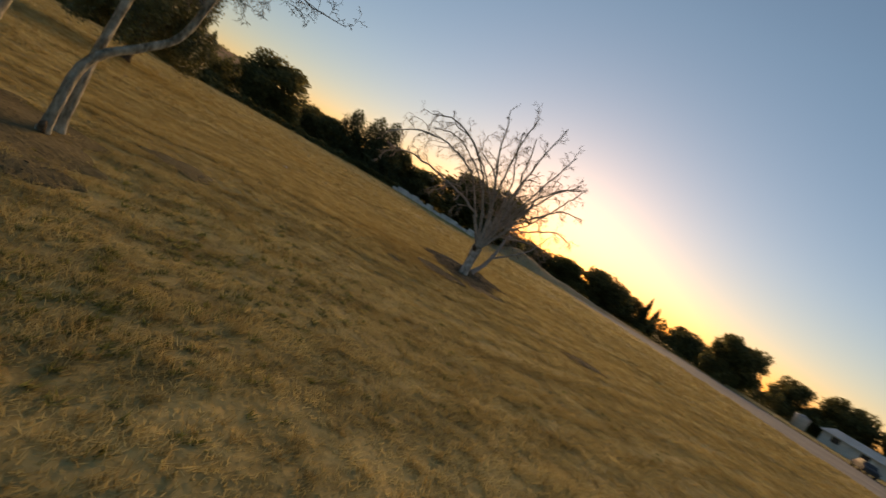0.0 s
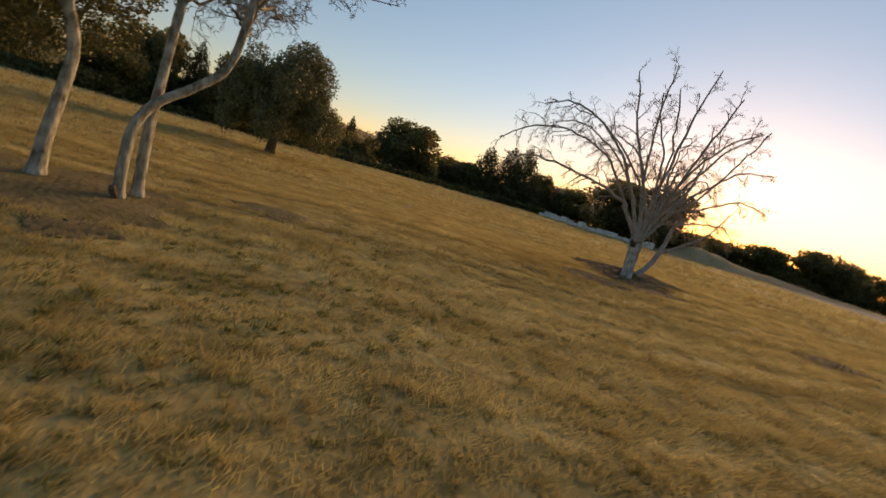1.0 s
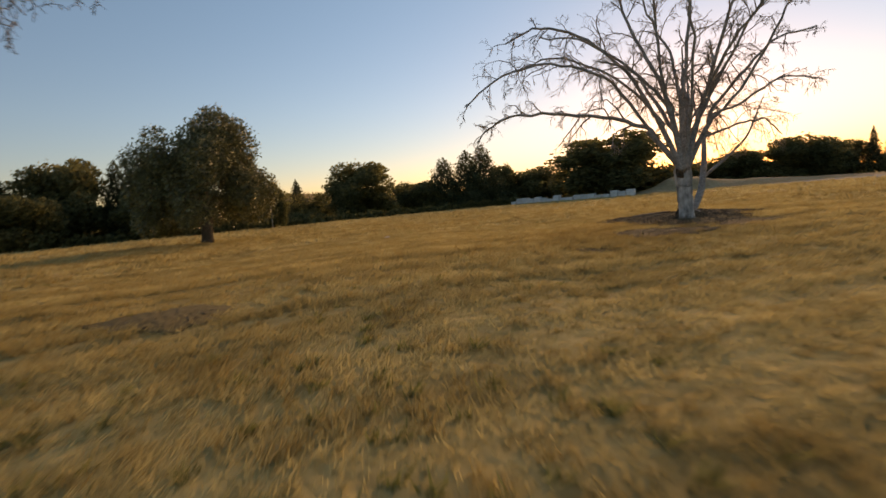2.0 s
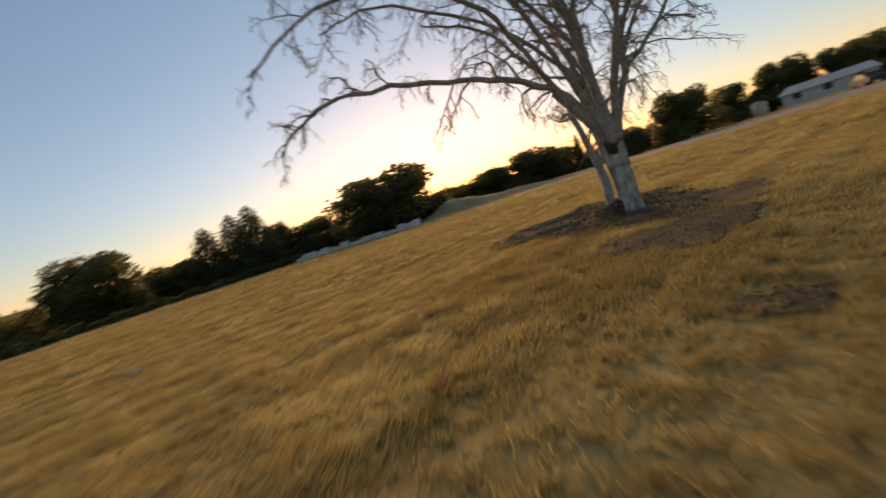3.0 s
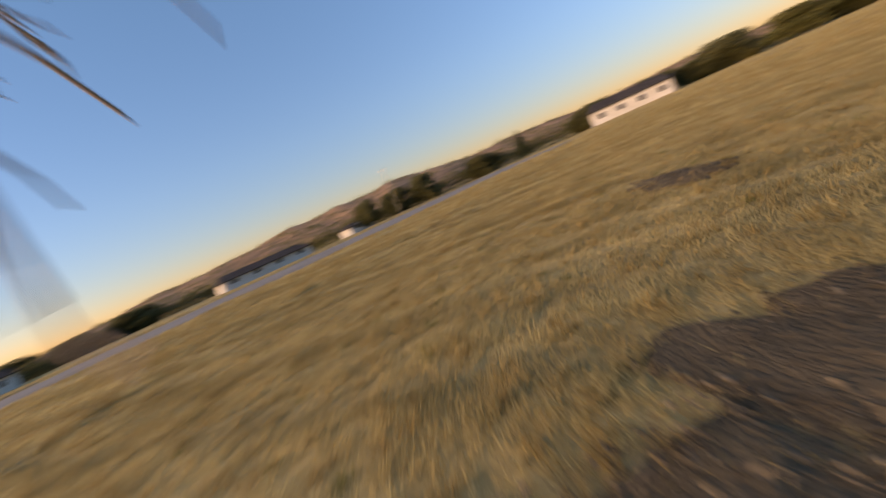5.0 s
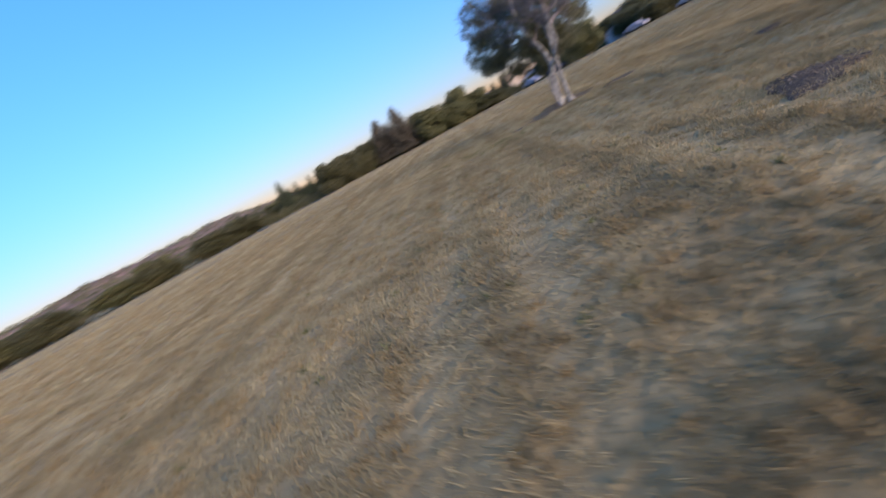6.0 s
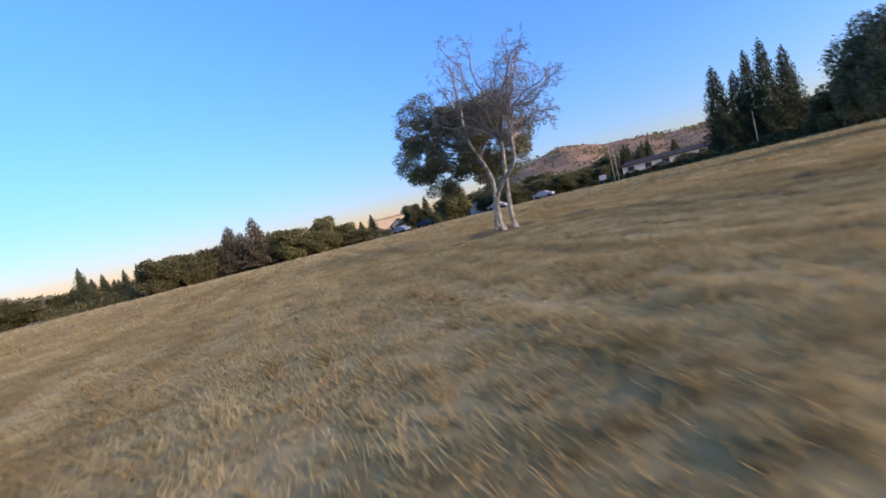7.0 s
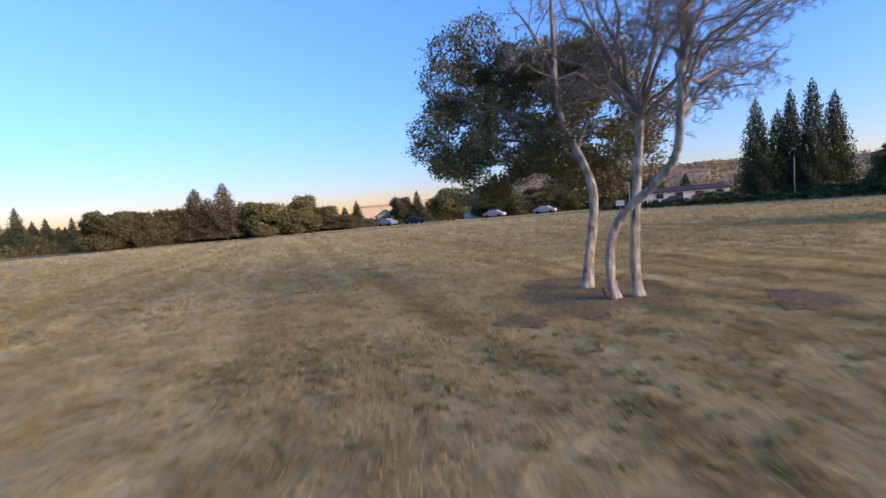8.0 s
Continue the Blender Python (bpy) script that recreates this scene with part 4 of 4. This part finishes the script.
SOUTHEAST = [
    ("round", 80.8, -85.1, 5.1, 8.3), ("round", 69.4, -92.3, 5.6, 10.3), ("round", 58.1, -100.6, 5.6, 10.5), ("yellow", 45.3, -102.3, 5.7, 10.4),
    ("yellow", 34.2, -110.8, 5.3, 10.2), ("yellow", 23.5, -111.6, 5.4, 9.5), ("round", 12.5, -116.9, 5.9, 10.5), ("yellow", 1.0, -118.8, 5.5, 8.9),
    ("round", -8.5, -116.6, 5.0, 8.5), ("yellow", -19.4, -114.8, 4.3, 9.4), ("yellow", -27.9, -115.4, 5.5, 8.4), ("round", -40.6, -112.3, 5.3, 9.3),
    ("round", -48.9, -109.0, 4.8, 9.7), ("yellow", -58.4, -107.8, 4.6, 10.3),
]
for i, row in enumerate(SOUTHEAST + SOUTH_MORE + SOUTH_FAR + SOUTHWEST_MORE + WEST + NORTHWEST + NORTH + EAST + SOUTH + SOUTHWEST + BEHIND_OAK):
    stand_tree(row[0], i, row[1], row[2], row[3] * (0.84 if row in SOUTH_MORE + SOUTH_FAR else 1.0) * random.Random(i).uniform(0.86, 1.16), row[4])


def build_oak():
    """The broad dark tree that stands alone at the field's edge."""
    rng = np.random.default_rng(41)
    root = thing("field_tree", pose(-20.6, 6.9, -0.05), "broad dark evergreen tree with hanging foliage and a stout trunk", "tree")
    sh = Shape()
    sh.tube([(0, 0, -0.1), (0.02, 0, 0.4), (0.05, 0.05, 1.4), (0.1, 0.0, 2.6), (0.2, 0.1, 4.5)], (0.36, 0.27, 0.24, 0.2, 0.1), 12, 0.1, rng)
    part("trunk", sh.data("trunk", M_TRUNK), root)
    blobs = []
    for i in range(64):
        a, rr = rng.random() * 2 * np.pi, np.sqrt(rng.random()) * 3.1
        z = 1.8 + 4.3 * rng.random()
        k = math.sqrt(max(0.06, 1 - ((z - 2.8) / 3.5) ** 2))
        s = 0.45 + 0.45 * rng.random()
        blobs.append((-0.3 + rr * k * math.cos(a), 0.5 + rr * k * math.sin(a), z, s, s, s * 1.25))
    for i in range(14):
        a = rng.random() * 2 * np.pi
        blobs.append((-0.3 + 2.9 * math.cos(a), 0.5 + 2.9 * math.sin(a), 1.6 + 1.2 * rng.random(), 0.5, 0.5, 0.9))
    for k in range(5):
        lb = Shape()
        e = np.array(blobs[k * 6][:3])
        lb.tube(bez((0.1, 0, 1.8 + 0.3 * k), e * 0.5 + np.array((0, 0, 1.8)), e, 8), np.linspace(0.12, 0.03, 8), 7, 0.1, rng)
        part("limb", lb.data("limb", M_TRUNK), root)
    lf = Shape()
    lf.leaves(blob_points(rng, blobs, 70000), 0.14, rng, 0.1, 0.5)
    part("crown", lf.data("crown", M_LEAF), root, "dark hanging foliage with gaps")


build_oak()


# ---------------------------------------------------------------- hills, road, edges
HILL_LINE = [(-180, 32), (-165, 42), (-155, 40), (-147, 26), (-138, 8), (-110, 12), (-104, 30), (-101, 48), (-97, 66), (-93, 78), (-88, 62), (-84, 60), (-76, 50), (-60, 40), (-48, 44), (-36, 50), (-29, 42),
             (-22, 14), (0, 6), (40, 6), (66, 12), (80, 28), (90, 40), (98, 46), (105, 54), (112, 54), (120, 42), (135, 32), (150, 30), (165, 30), (180, 32)]


def build_hills():
    az = np.arange(-180, 180, 0.75)
    ridge = np.interp(az, *zip(*HILL_LINE))
    ridge = ridge + (2.0 * np.sin(az * 0.4) + 1.2 * np.sin(az * 0.9 + 1) + 0.7 * np.sin(az * 2.1)) * np.clip(ridge / 30, 0.2, 1)
    t = np.array((0, 0.12, 0.28, 0.45, 0.62, 0.8, 0.92, 1.0, 1.12))
    up = np.array((-0.02, 0.07, 0.24, 0.45, 0.66, 0.86, 0.96, 1.0, 0.8))
    a = np.radians(az)
    wob = 1 + 0.02 * np.sin(a[None] * 23 + t[:, None] * 9) + 0.015 * np.sin(a[None] * 47 - t[:, None] * 14)
    r = (480 + 450 * t[:, None]) * wob
    z = ridge[None] * (up[:, None] + 0.03 * np.sin(a[None] * 60 + 5 * t[:, None]) * np.sin(np.pi * np.clip(t, 0, 1))[:, None])
    v = np.stack([r * np.sin(a), r * np.cos(a), z + 0 * r], -1).reshape(-1, 3)
    k, n = len(t), len(az)
    i = (np.arange(k - 1)[:, None] * n + np.arange(n)).ravel()
    j = (np.arange(k - 1)[:, None] * n + (np.arange(n) + 1) % n).ravel()
    tagged(new("backdrop", mesh_data("backdrop", v, np.stack([i, j, j + n, i + n], -1), M_HILL)), "dry brown hills with dark scrub round the horizon", "hills", kind="structure")
    rng = np.random.default_rng(51)
    m = 15000
    q = rng.integers(0, n, m)
    tt = rng.random(m) ** 1.5 * 0.95
    rr = (480 + 450 * tt) * 0.99
    zz = ridge[q] * np.interp(tt, t, up)
    keep = (ridge[q] > 9) & ((az[q] < -20) | (rng.random(m) < 0.45))
    c = np.stack([rr * np.sin(a[q]), rr * np.cos(a[q]), zz + 1.0], -1)[keep]
    c = np.repeat(c, 7, 0) + rng.normal(size=(len(c) * 7, 3)) * (3.0, 3.0, 1.2)
    sh = Shape()
    sh.leaves(c, 3.2, rng, 0.4)
    tagged(new("hill_scrub", sh.data("hill_scrub", M_FAR, False)), "dark scrub and oaks dotted over the dry hills", "scrub", kind="stuff")


def strip(name, line, width, thick, mat, label, category, kind="structure", lift=0.0):
    p = smooth_line([(*q, 0) for q in line], 10)[:, :2]
    d = np.gradient(p, axis=0)
    d /= np.linalg.norm(d, axis=1, keepdims=True)
    s = np.stack([d[:, 1], -d[:, 0]], -1) * width / 2
    n = len(p)
    lo, hi = np.full(n, -0.1), np.full(n, lift + thick)
    ring = [np.column_stack([p - s, lo]), np.column_stack([p - s, hi]), np.column_stack([p + s, hi]), np.column_stack([p + s, lo])]
    v = np.stack(ring, 1).reshape(-1, 3)
    i = (np.arange(n - 1)[:, None] * 4 + np.arange(3)).ravel()
    return tagged(new(name, mesh_data(name, v, np.stack([i, i + 1, i + 5, i + 4], -1), mat, False)), label, category, kind=kind)


def build_hedge(line, tall, deep, seed, n=7000, leaf=0.5, label="low dark clipped hedge along the field's edge", name="hedge"):
    rng = np.random.default_rng(seed)
    p = smooth_line([(*q, 0) for q in line], 14)
    k = rng.random(n) * (len(p) - 1.001)
    i = k.astype(int)
    c = p[i] + (p[i + 1] - p[i]) * (k - i)[:, None]
    bumpy = 0.85 + 0.18 * np.sin(k * 1.7) + 0.1 * np.sin(k * 4.3)
    a = rng.random(n) * np.pi
    c = c + np.column_stack([np.cos(a) * deep * 0.5, np.cos(a + 0.6) * deep * 0.5, np.abs(np.sin(a)) * tall * bumpy * (0.5 + 0.5 * rng.random(n))])
    sh = Shape()
    sh.leaves(c, leaf, rng, 0.2)
    tagged(new(name, sh.data(name, M_FAR, False)), label, name, kind="stuff")


def build_berm():
    p = smooth_line([(5.0, 63.5, 0), (10, 66, 0), (15, 68.5, 0), (24, 71, 0), (34, 69, 0), (44, 66, 0)], 12)
    n = len(p)
    t = np.linspace(0, 1, n)
    tall = (0.45 + 2.0 * np.exp(-((t - 0.28) / 0.16) ** 2) + 0.6 * np.exp(-((t - 0.55) / 0.2) ** 2)) * (np.sin(np.pi * np.clip(t * 0.98 + 0.01, 0, 1)) ** 0.4)
    w = np.linspace(-1, 1, 13)
    prof = np.cos(w * np.pi / 2) ** 1.3
    d = np.gradient(p, axis=0)
    s = np.column_stack([d[:, 1], -d[:, 0]]) / np.linalg.norm(d[:, :2], axis=1, keepdims=True)
    rough = 1 + 0.06 * np.sin(np.arange(n)[:, None] * 0.55 + w * 3) + 0.04 * np.sin(np.arange(n)[:, None] * 1.1 - w * 4)
    xy = p[:, None, :2] + s[:, None] * (w * 4.2)[None, :, None]
    v = np.concatenate([xy, (tall[:, None] * prof * rough - 0.05)[..., None]], -1).reshape(-1, 3)
    i = (np.arange(n - 1)[:, None] * 13 + np.arange(12)).ravel()
    tagged(new("earth_berm", mesh_data("earth_berm", v, np.stack([i, i + 1, i + 14, i + 13], -1), M_EARTH)), "long heap of brown earth behind the pale blocks", "earth heap", kind="structure")


def bevel_box(sx, sy, sz, b):
    bm = bmesh.new()
    bmesh.ops.create_cube(bm, size=1)
    for v in bm.verts:
        v.co = Vector((v.co.x * sx, v.co.y * sy, (v.co.z + 0.5) * sz))
    bmesh.ops.bevel(bm, geom=bm.edges[:], offset=b, segments=1, affect="EDGES")
    return bm


def build_block_wall():
    rng = random.Random(3)
    root = thing("block_wall", pose(0, 0, 0), "row of pale concrete blocks at the far edge of the field", "block wall")
    a, b = Vector((-13.2, 69.6, 0)), Vector((4.6, 59.6, 0))
    shapes = [bm_data("block", bevel_box(1.1, 0.8, h, 0.07), M_BLOCK) for h in (0.55, 0.8, 1.0)]
    turn = math.degrees(math.atan2(b.y - a.y, b.x - a.x))
    for i in range(18):
        p = a.lerp(b, i / 17)
        part("block", shapes[rng.randrange(3)], root, "", pose(p.x, p.y + rng.uniform(-0.2, 0.2), -0.02, 0, 0, turn + rng.uniform(-7, 7)))


build_hills()
strip("road", [(34, 82), (47, 62), (58, 40), (68, 15), (78, -15), (84, -50)], 8.0, 0.02, M_ROAD, "grey asphalt road along the field's edge", "road")
strip("road", [(-34, -104), (-52, -78), (-66, -52), (-76, -26), (-84, 4)], 7.0, 0.02, M_ROAD, "grey asphalt road behind the field", "road")
build_hedge([(-78, -8), (-66, 3), (-56, 14), (-42, 35), (-32, 52), (-22, 68)], 1.1, 1.2, 61)
build_hedge([(-13, 74), (-22, 68)], 1.2, 1.4, 62)
SHRUB = "dark shrubs filling the gaps under the trees"
build_hedge([(-56, 60), (-40, 68), (-24, 80), (-8, 88), (8, 82), (24, 92), (44, 92), (58, 78), (70, 84)], 5.2, 4.5, 63, 60000, 0.45, SHRUB, "shrubs")
build_hedge([(70, 84), (90, 74), (108, 60), (128, 46), (146, 26), (150, -4), (126, -30), (104, -60), (70, -98), (20, -118), (-40, -118)], 4.2, 4.5, 64, 60000, 0.5, SHRUB, "shrubs")
build_hedge([(-50, -104), (-60, -88), (-68, -76), (-78, -66), (-92, -56), (-108, -36), (-118, -14), (-122, 10), (-116, 30)], 2.2, 4.0, 65, 40000, 0.42, SHRUB, "shrubs")
build_hedge([(-82, 8), (-66, 20), (-56, 34), (-46, 46), (-44, 56)], 1.7, 4.0, 66, 24000, 0.4, SHRUB, "shrubs")
build_berm()
build_block_wall()


# ---------------------------------------------------------------- buildings
def build_house(x, y, turn, long, deep, tall, roof, wall_mat, roof_mat, label, windows=4, garage=False):
    root = thing("house", pose(x, y, -0.03, 0, 0, turn), label, "house", "houses round the field")
    bm = bmesh.new()
    bmesh.ops.create_cube(bm, size=1)
    for v in bm.verts:
        v.co = Vector((v.co.x * long, v.co.y * deep, (v.co.z + 0.5) * tall))
    part("wall", bm_data("wall", bm, wall_mat), root)
    bm = bmesh.new()
    o = 0.45
    L, D = long / 2 + o, deep / 2 + o
    pts = [(-L, -D, tall), (L, -D, tall), (L, D, tall), (-L, D, tall), (-L + (0 if roof < 0.5 else 1.2), 0, tall + roof), (L - (0 if roof < 0.5 else 1.2), 0, tall + roof)]
    low = [bm.verts.new((p[0], p[1], p[2] - 0.18)) for p in pts[:4]]
    vs = [bm.verts.new(p) for p in pts]
    for f in ((0, 1, 5, 4), (2, 3, 4, 5), (1, 2, 5), (3, 0, 4)):
        bm.faces.new([vs[i] for i in f])
    for i in range(4):
        bm.faces.new((low[i], low[(i + 1) % 4], vs[(i + 1) % 4], vs[i]))
    bm.faces.new(low[::-1])
    part("roof", bm_data("roof", bm, roof_mat), root)
    for side in (-1, 1):
        for i in range(windows):
            u = (i + 0.5) / windows * long - long / 2
            w = part("window", bm_data("window", bevel_box(1.5, 0.12, 1.2, 0.02), M_WALL), root, "", pose(u, side * (deep / 2 + 0.01), 0.95))
            part("pane", bm_data("pane", bevel_box(1.3, 0.04, 1.0, 0.005), M_GLASS), w, "dark pane", pose(0, side * 0.06, 0.1))
    if garage:
        for side in (-1, 1):
            part("garage_door", bm_data("garage_door", bevel_box(2.6, 0.08, 2.1, 0.02), M_BLOCK), root, "", pose(long * 0.38, side * (deep / 2 + 0.03), 0))


W_LABEL = "low white house with a dark shingle roof"
for row in [
    (112.0, -9.0, 98, 20, 9, 2.1, 1.3, 4), (114.0, -33.0, 100, 7, 6, 1.9, 0.8, 2),
    (104.0, 40.0, 118, 9, 7, 2.6, 1.3, 2), (70.0, -84.0, 45, 16, 9, 2.9, 1.5, 4), (38.0, -118.0, 15, 12, 9, 2.4, 1.2, 3),
    (6.0, -124.0, 0, 12, 9, 2.4, 1.2, 3), (-116.0, -24.0, 100, 10, 8, 2.5, 1.2, 3), (-104.0, 8.0, 84, 17, 9, 2.4, 0.9, 5), (-60.0, 48.0, 50, 14, 8, 2.9, 1.7, 4),
]:
    build_house(row[0], row[1], row[2], row[3], row[4], row[5], row[6], M_WALL, M_ROOF, W_LABEL, row[7], row[7] > 3)
build_house(-160.0, -82.0, 112, 15, 8, 6.2, 0.4, M_TAN, M_TAN, "tan flat-roofed building above the houses", 4)


def build_gable_house(x, y, turn, long, deep, tall, roof):
    """A small house whose white gable end faces the field."""
    root = thing("house", pose(x, y, -0.03, 0, 0, turn), "small white house with a pointed gable facing the field", "house", "houses round the field")
    bm = bmesh.new()
    L, D = long / 2, deep / 2
    ends = [[bm.verts.new((s * L, py, pz)) for py, pz in ((-D, 0), (D, 0), (D, tall), (0, tall + roof), (-D, tall))] for s in (-1, 1)]
    bm.faces.new(ends[0][::-1]), bm.faces.new(ends[1])
    for i in range(5):
        bm.faces.new((ends[0][i], ends[0][(i + 1) % 5], ends[1][(i + 1) % 5], ends[1][i]))
    part("wall", bm_data("wall", bm, M_WALL), root)
    slope = math.atan2(roof, D)
    for s in (-1, 1):
        run = math.hypot(roof, D) + 0.5
        m = Matrix.Translation((0, s * (D + 0.4) / 2, tall + roof / 2 - 0.1)) @ Matrix.Rotation(-s * slope, 4, "X")
        part("roof_slope", bm_data("roof_slope", bevel_box(long + 0.7, run, 0.16, 0.02), M_ROOF), root, "dark shingle slope", m)
    for s in (-1, 1):
        w = part("window", bm_data("window", bevel_box(0.12, 1.5, 1.2, 0.02), M_WALL), root, "", pose(s * (L + 0.01), 0, 0.95))
        part("pane", bm_data("pane", bevel_box(0.04, 1.3, 1.0, 0.005), M_GLASS), w, "dark pane", pose(s * 0.06, 0, 0.1))


for row in ((-97.7, -65.1, 30, 7, 4.6, 2.2, 1.5), (-102.6, -54.8, 26, 6, 4.0, 2.1, 1.3), (-104.3, -50.4, 24, 7, 4.4, 2.2, 1.4), (-108.0, -35.0, 18, 7, 4.6, 2.1, 1.4)):
    build_gable_house(*row)


def build_car(x, y, turn, paint, label):
    root = thing("car", pose(x, y, 0.03, 0, 0, turn), label, "car", "parked cars")
    bm = bmesh.new()
    prof = [(-2.2, 0.35), (-2.25, 0.75), (-2.0, 0.92), (-1.4, 0.98), (-0.75, 1.42), (0.6, 1.46), (1.35, 0.98), (2.05, 0.86), (2.2, 0.6), (2.15, 0.32)]
    rows = []
    for yy, k in ((-0.88, 0.94), (-0.8, 1.0), (0.8, 1.0), (0.88, 0.94)):
        rows.append([bm.verts.new((px, yy * (0.84 if pz > 1.2 else 1), 0.3 + (pz - 0.3) * k)) for px, pz in prof])
    for a, b in zip(rows, rows[1:]):
        for i in range(len(prof)):
            j = (i + 1) % len(prof)
            bm.faces.new((a[i], a[j], b[j], b[i]))
    bm.faces.new(rows[0][::-1]), bm.faces.new(rows[-1])
    part("body", bm_data("body", bm, paint), root)
    for yy in (-0.84, 0.84):
        part("side_window", bm_data("side_window", bevel_box(1.7, 0.03, 0.34, 0.01), M_GLASS), root, "dark glass", pose(-0.05, yy * 0.96, 1.02, 14 * (1 if yy > 0 else -1)))
        for xx in (-1.35, 1.35):
            sh = Shape()
            sh.tube([(0, -0.1, 0), (0, -0.1, 0.0001), (0, 0.1, 0.0001), (0, 0.1, 0)], (0.02, 0.31, 0.31, 0.02), 16)
            part("wheel", sh.data("wheel", M_TYRE), root, "", pose(xx, yy * 0.93, 0.31))


for row in ((56.4, 37.4, 60, M_PAINT, "dark car parked on the gravel beside the field"), (-92.4, 5.4, 78, M_PAINT, "dark car parked beside the far road"), (-94.0, -17.6, 76, M_PALEPAINT, "pale car parked beside the far road"),
            (-92.8, -27.4, 74, M_PALEPAINT, "pale car parked beside the far road"), (-88.7, -43.0, 64, M_PAINT, "dark car parked beside the far road"), (-87.0, -48.0, 62, M_PALEPAINT, "pale car parked beside the far road"),
            (-78.4, -64.0, 58, M_PAINT, "dark car parked beside the far road"), (62.0, 27.0, 112, M_PALEPAINT, "pale car parked on the road")):
    build_car(*row)


def build_pole(x, y, tall, r, label, arm=0.0):
    root = thing("pole", pose(x, y, 0), label, "pole")
    sh = Shape()
    sh.tube([(0, 0, -0.2), (0, 0, tall * 0.5), (0, 0, tall)], (r, r * 0.85, r * 0.7), 8)
    part("shaft", sh.data("shaft", M_POLE), root)
    if arm:
        sh = Shape()
        sh.box((-arm, -0.05, tall - 0.6), (arm, 0.05, tall - 0.48))
        part("crossarm", sh.data("crossarm", M_POLE, False), root)


build_pole(-72.6, -4.3, 6.0, 0.07, "thin pale lamp post beside the far road")
build_pole(-72.4, -3.7, 6.0, 0.07, "thin pale lamp post beside the far road")
build_pole(-33.0, 29.4, 2.4, 0.028, "thin pale post beside the hedge")
build_pole(84.0, -33.0, 9.5, 0.07, "tall leaning utility pole behind the road", 0.8)
build_pole(-68.0, 14.5, 5.0, 0.07, "thin pale pole before the cypresses")


def build_sign(x, y, turn):
    root = thing("sign", pose(x, y, 0, 0, 0, turn), "small blank white sign on a post", "sign")
    part("post", bm_data("post", bevel_box(0.08, 0.08, 1.3, 0.01), M_STEEL), root)
    part("board", bm_data("board", bevel_box(1.0, 0.04, 0.7, 0.01), M_WALL), root, "white board", pose(0, -0.06, 0.75))


build_sign(-64.9, -6.3, 80)


def build_tank(x, y):
    root = thing("water_tank", pose(x, y, 0), "pale round water tank with a low cone lid", "tank")
    sh = Shape()
    sh.tube([(0, 0, 0), (0, 0, 0.02), (0, 0, 2.3)], (1.2, 1.25, 1.25), 20)
    part("body", sh.data("body", M_BLOCK), root)
    sh = Shape()
    sh.tube([(0, 0, 2.3), (0, 0, 2.34), (0, 0, 2.75)], (1.3, 1.3, 0.05), 20)
    part("lid", sh.data("lid", M_STEEL), root)


build_house(81.0, 61.5, 125, 13, 5, 2.3, 1.2, M_BLOCK, M_WALL, "long low grey shed with a pale roof", 3)
build_tank(74.0, 69.0)


def build_scrap():
    bm = bmesh.new()
    bmesh.ops.create_icosphere(bm, subdivisions=2, radius=0.06)
    for v in bm.verts:
        v.co = Vector((v.co.x * 1.5, v.co.y, max(v.co.z, -0.03) * 0.6)) * (1 + 0.25 * math.sin(v.co.x * 70) * math.cos(v.co.y * 55))
    ob = new("paper_scrap", bm_data("paper_scrap", bm, M_WALL))
    ob.matrix_world = pose(-8.46, 1.31, 0.06, 0, 0, 30)
    tagged(ob, "small crumpled white scrap lying in the dry grass", "litter")


build_scrap()
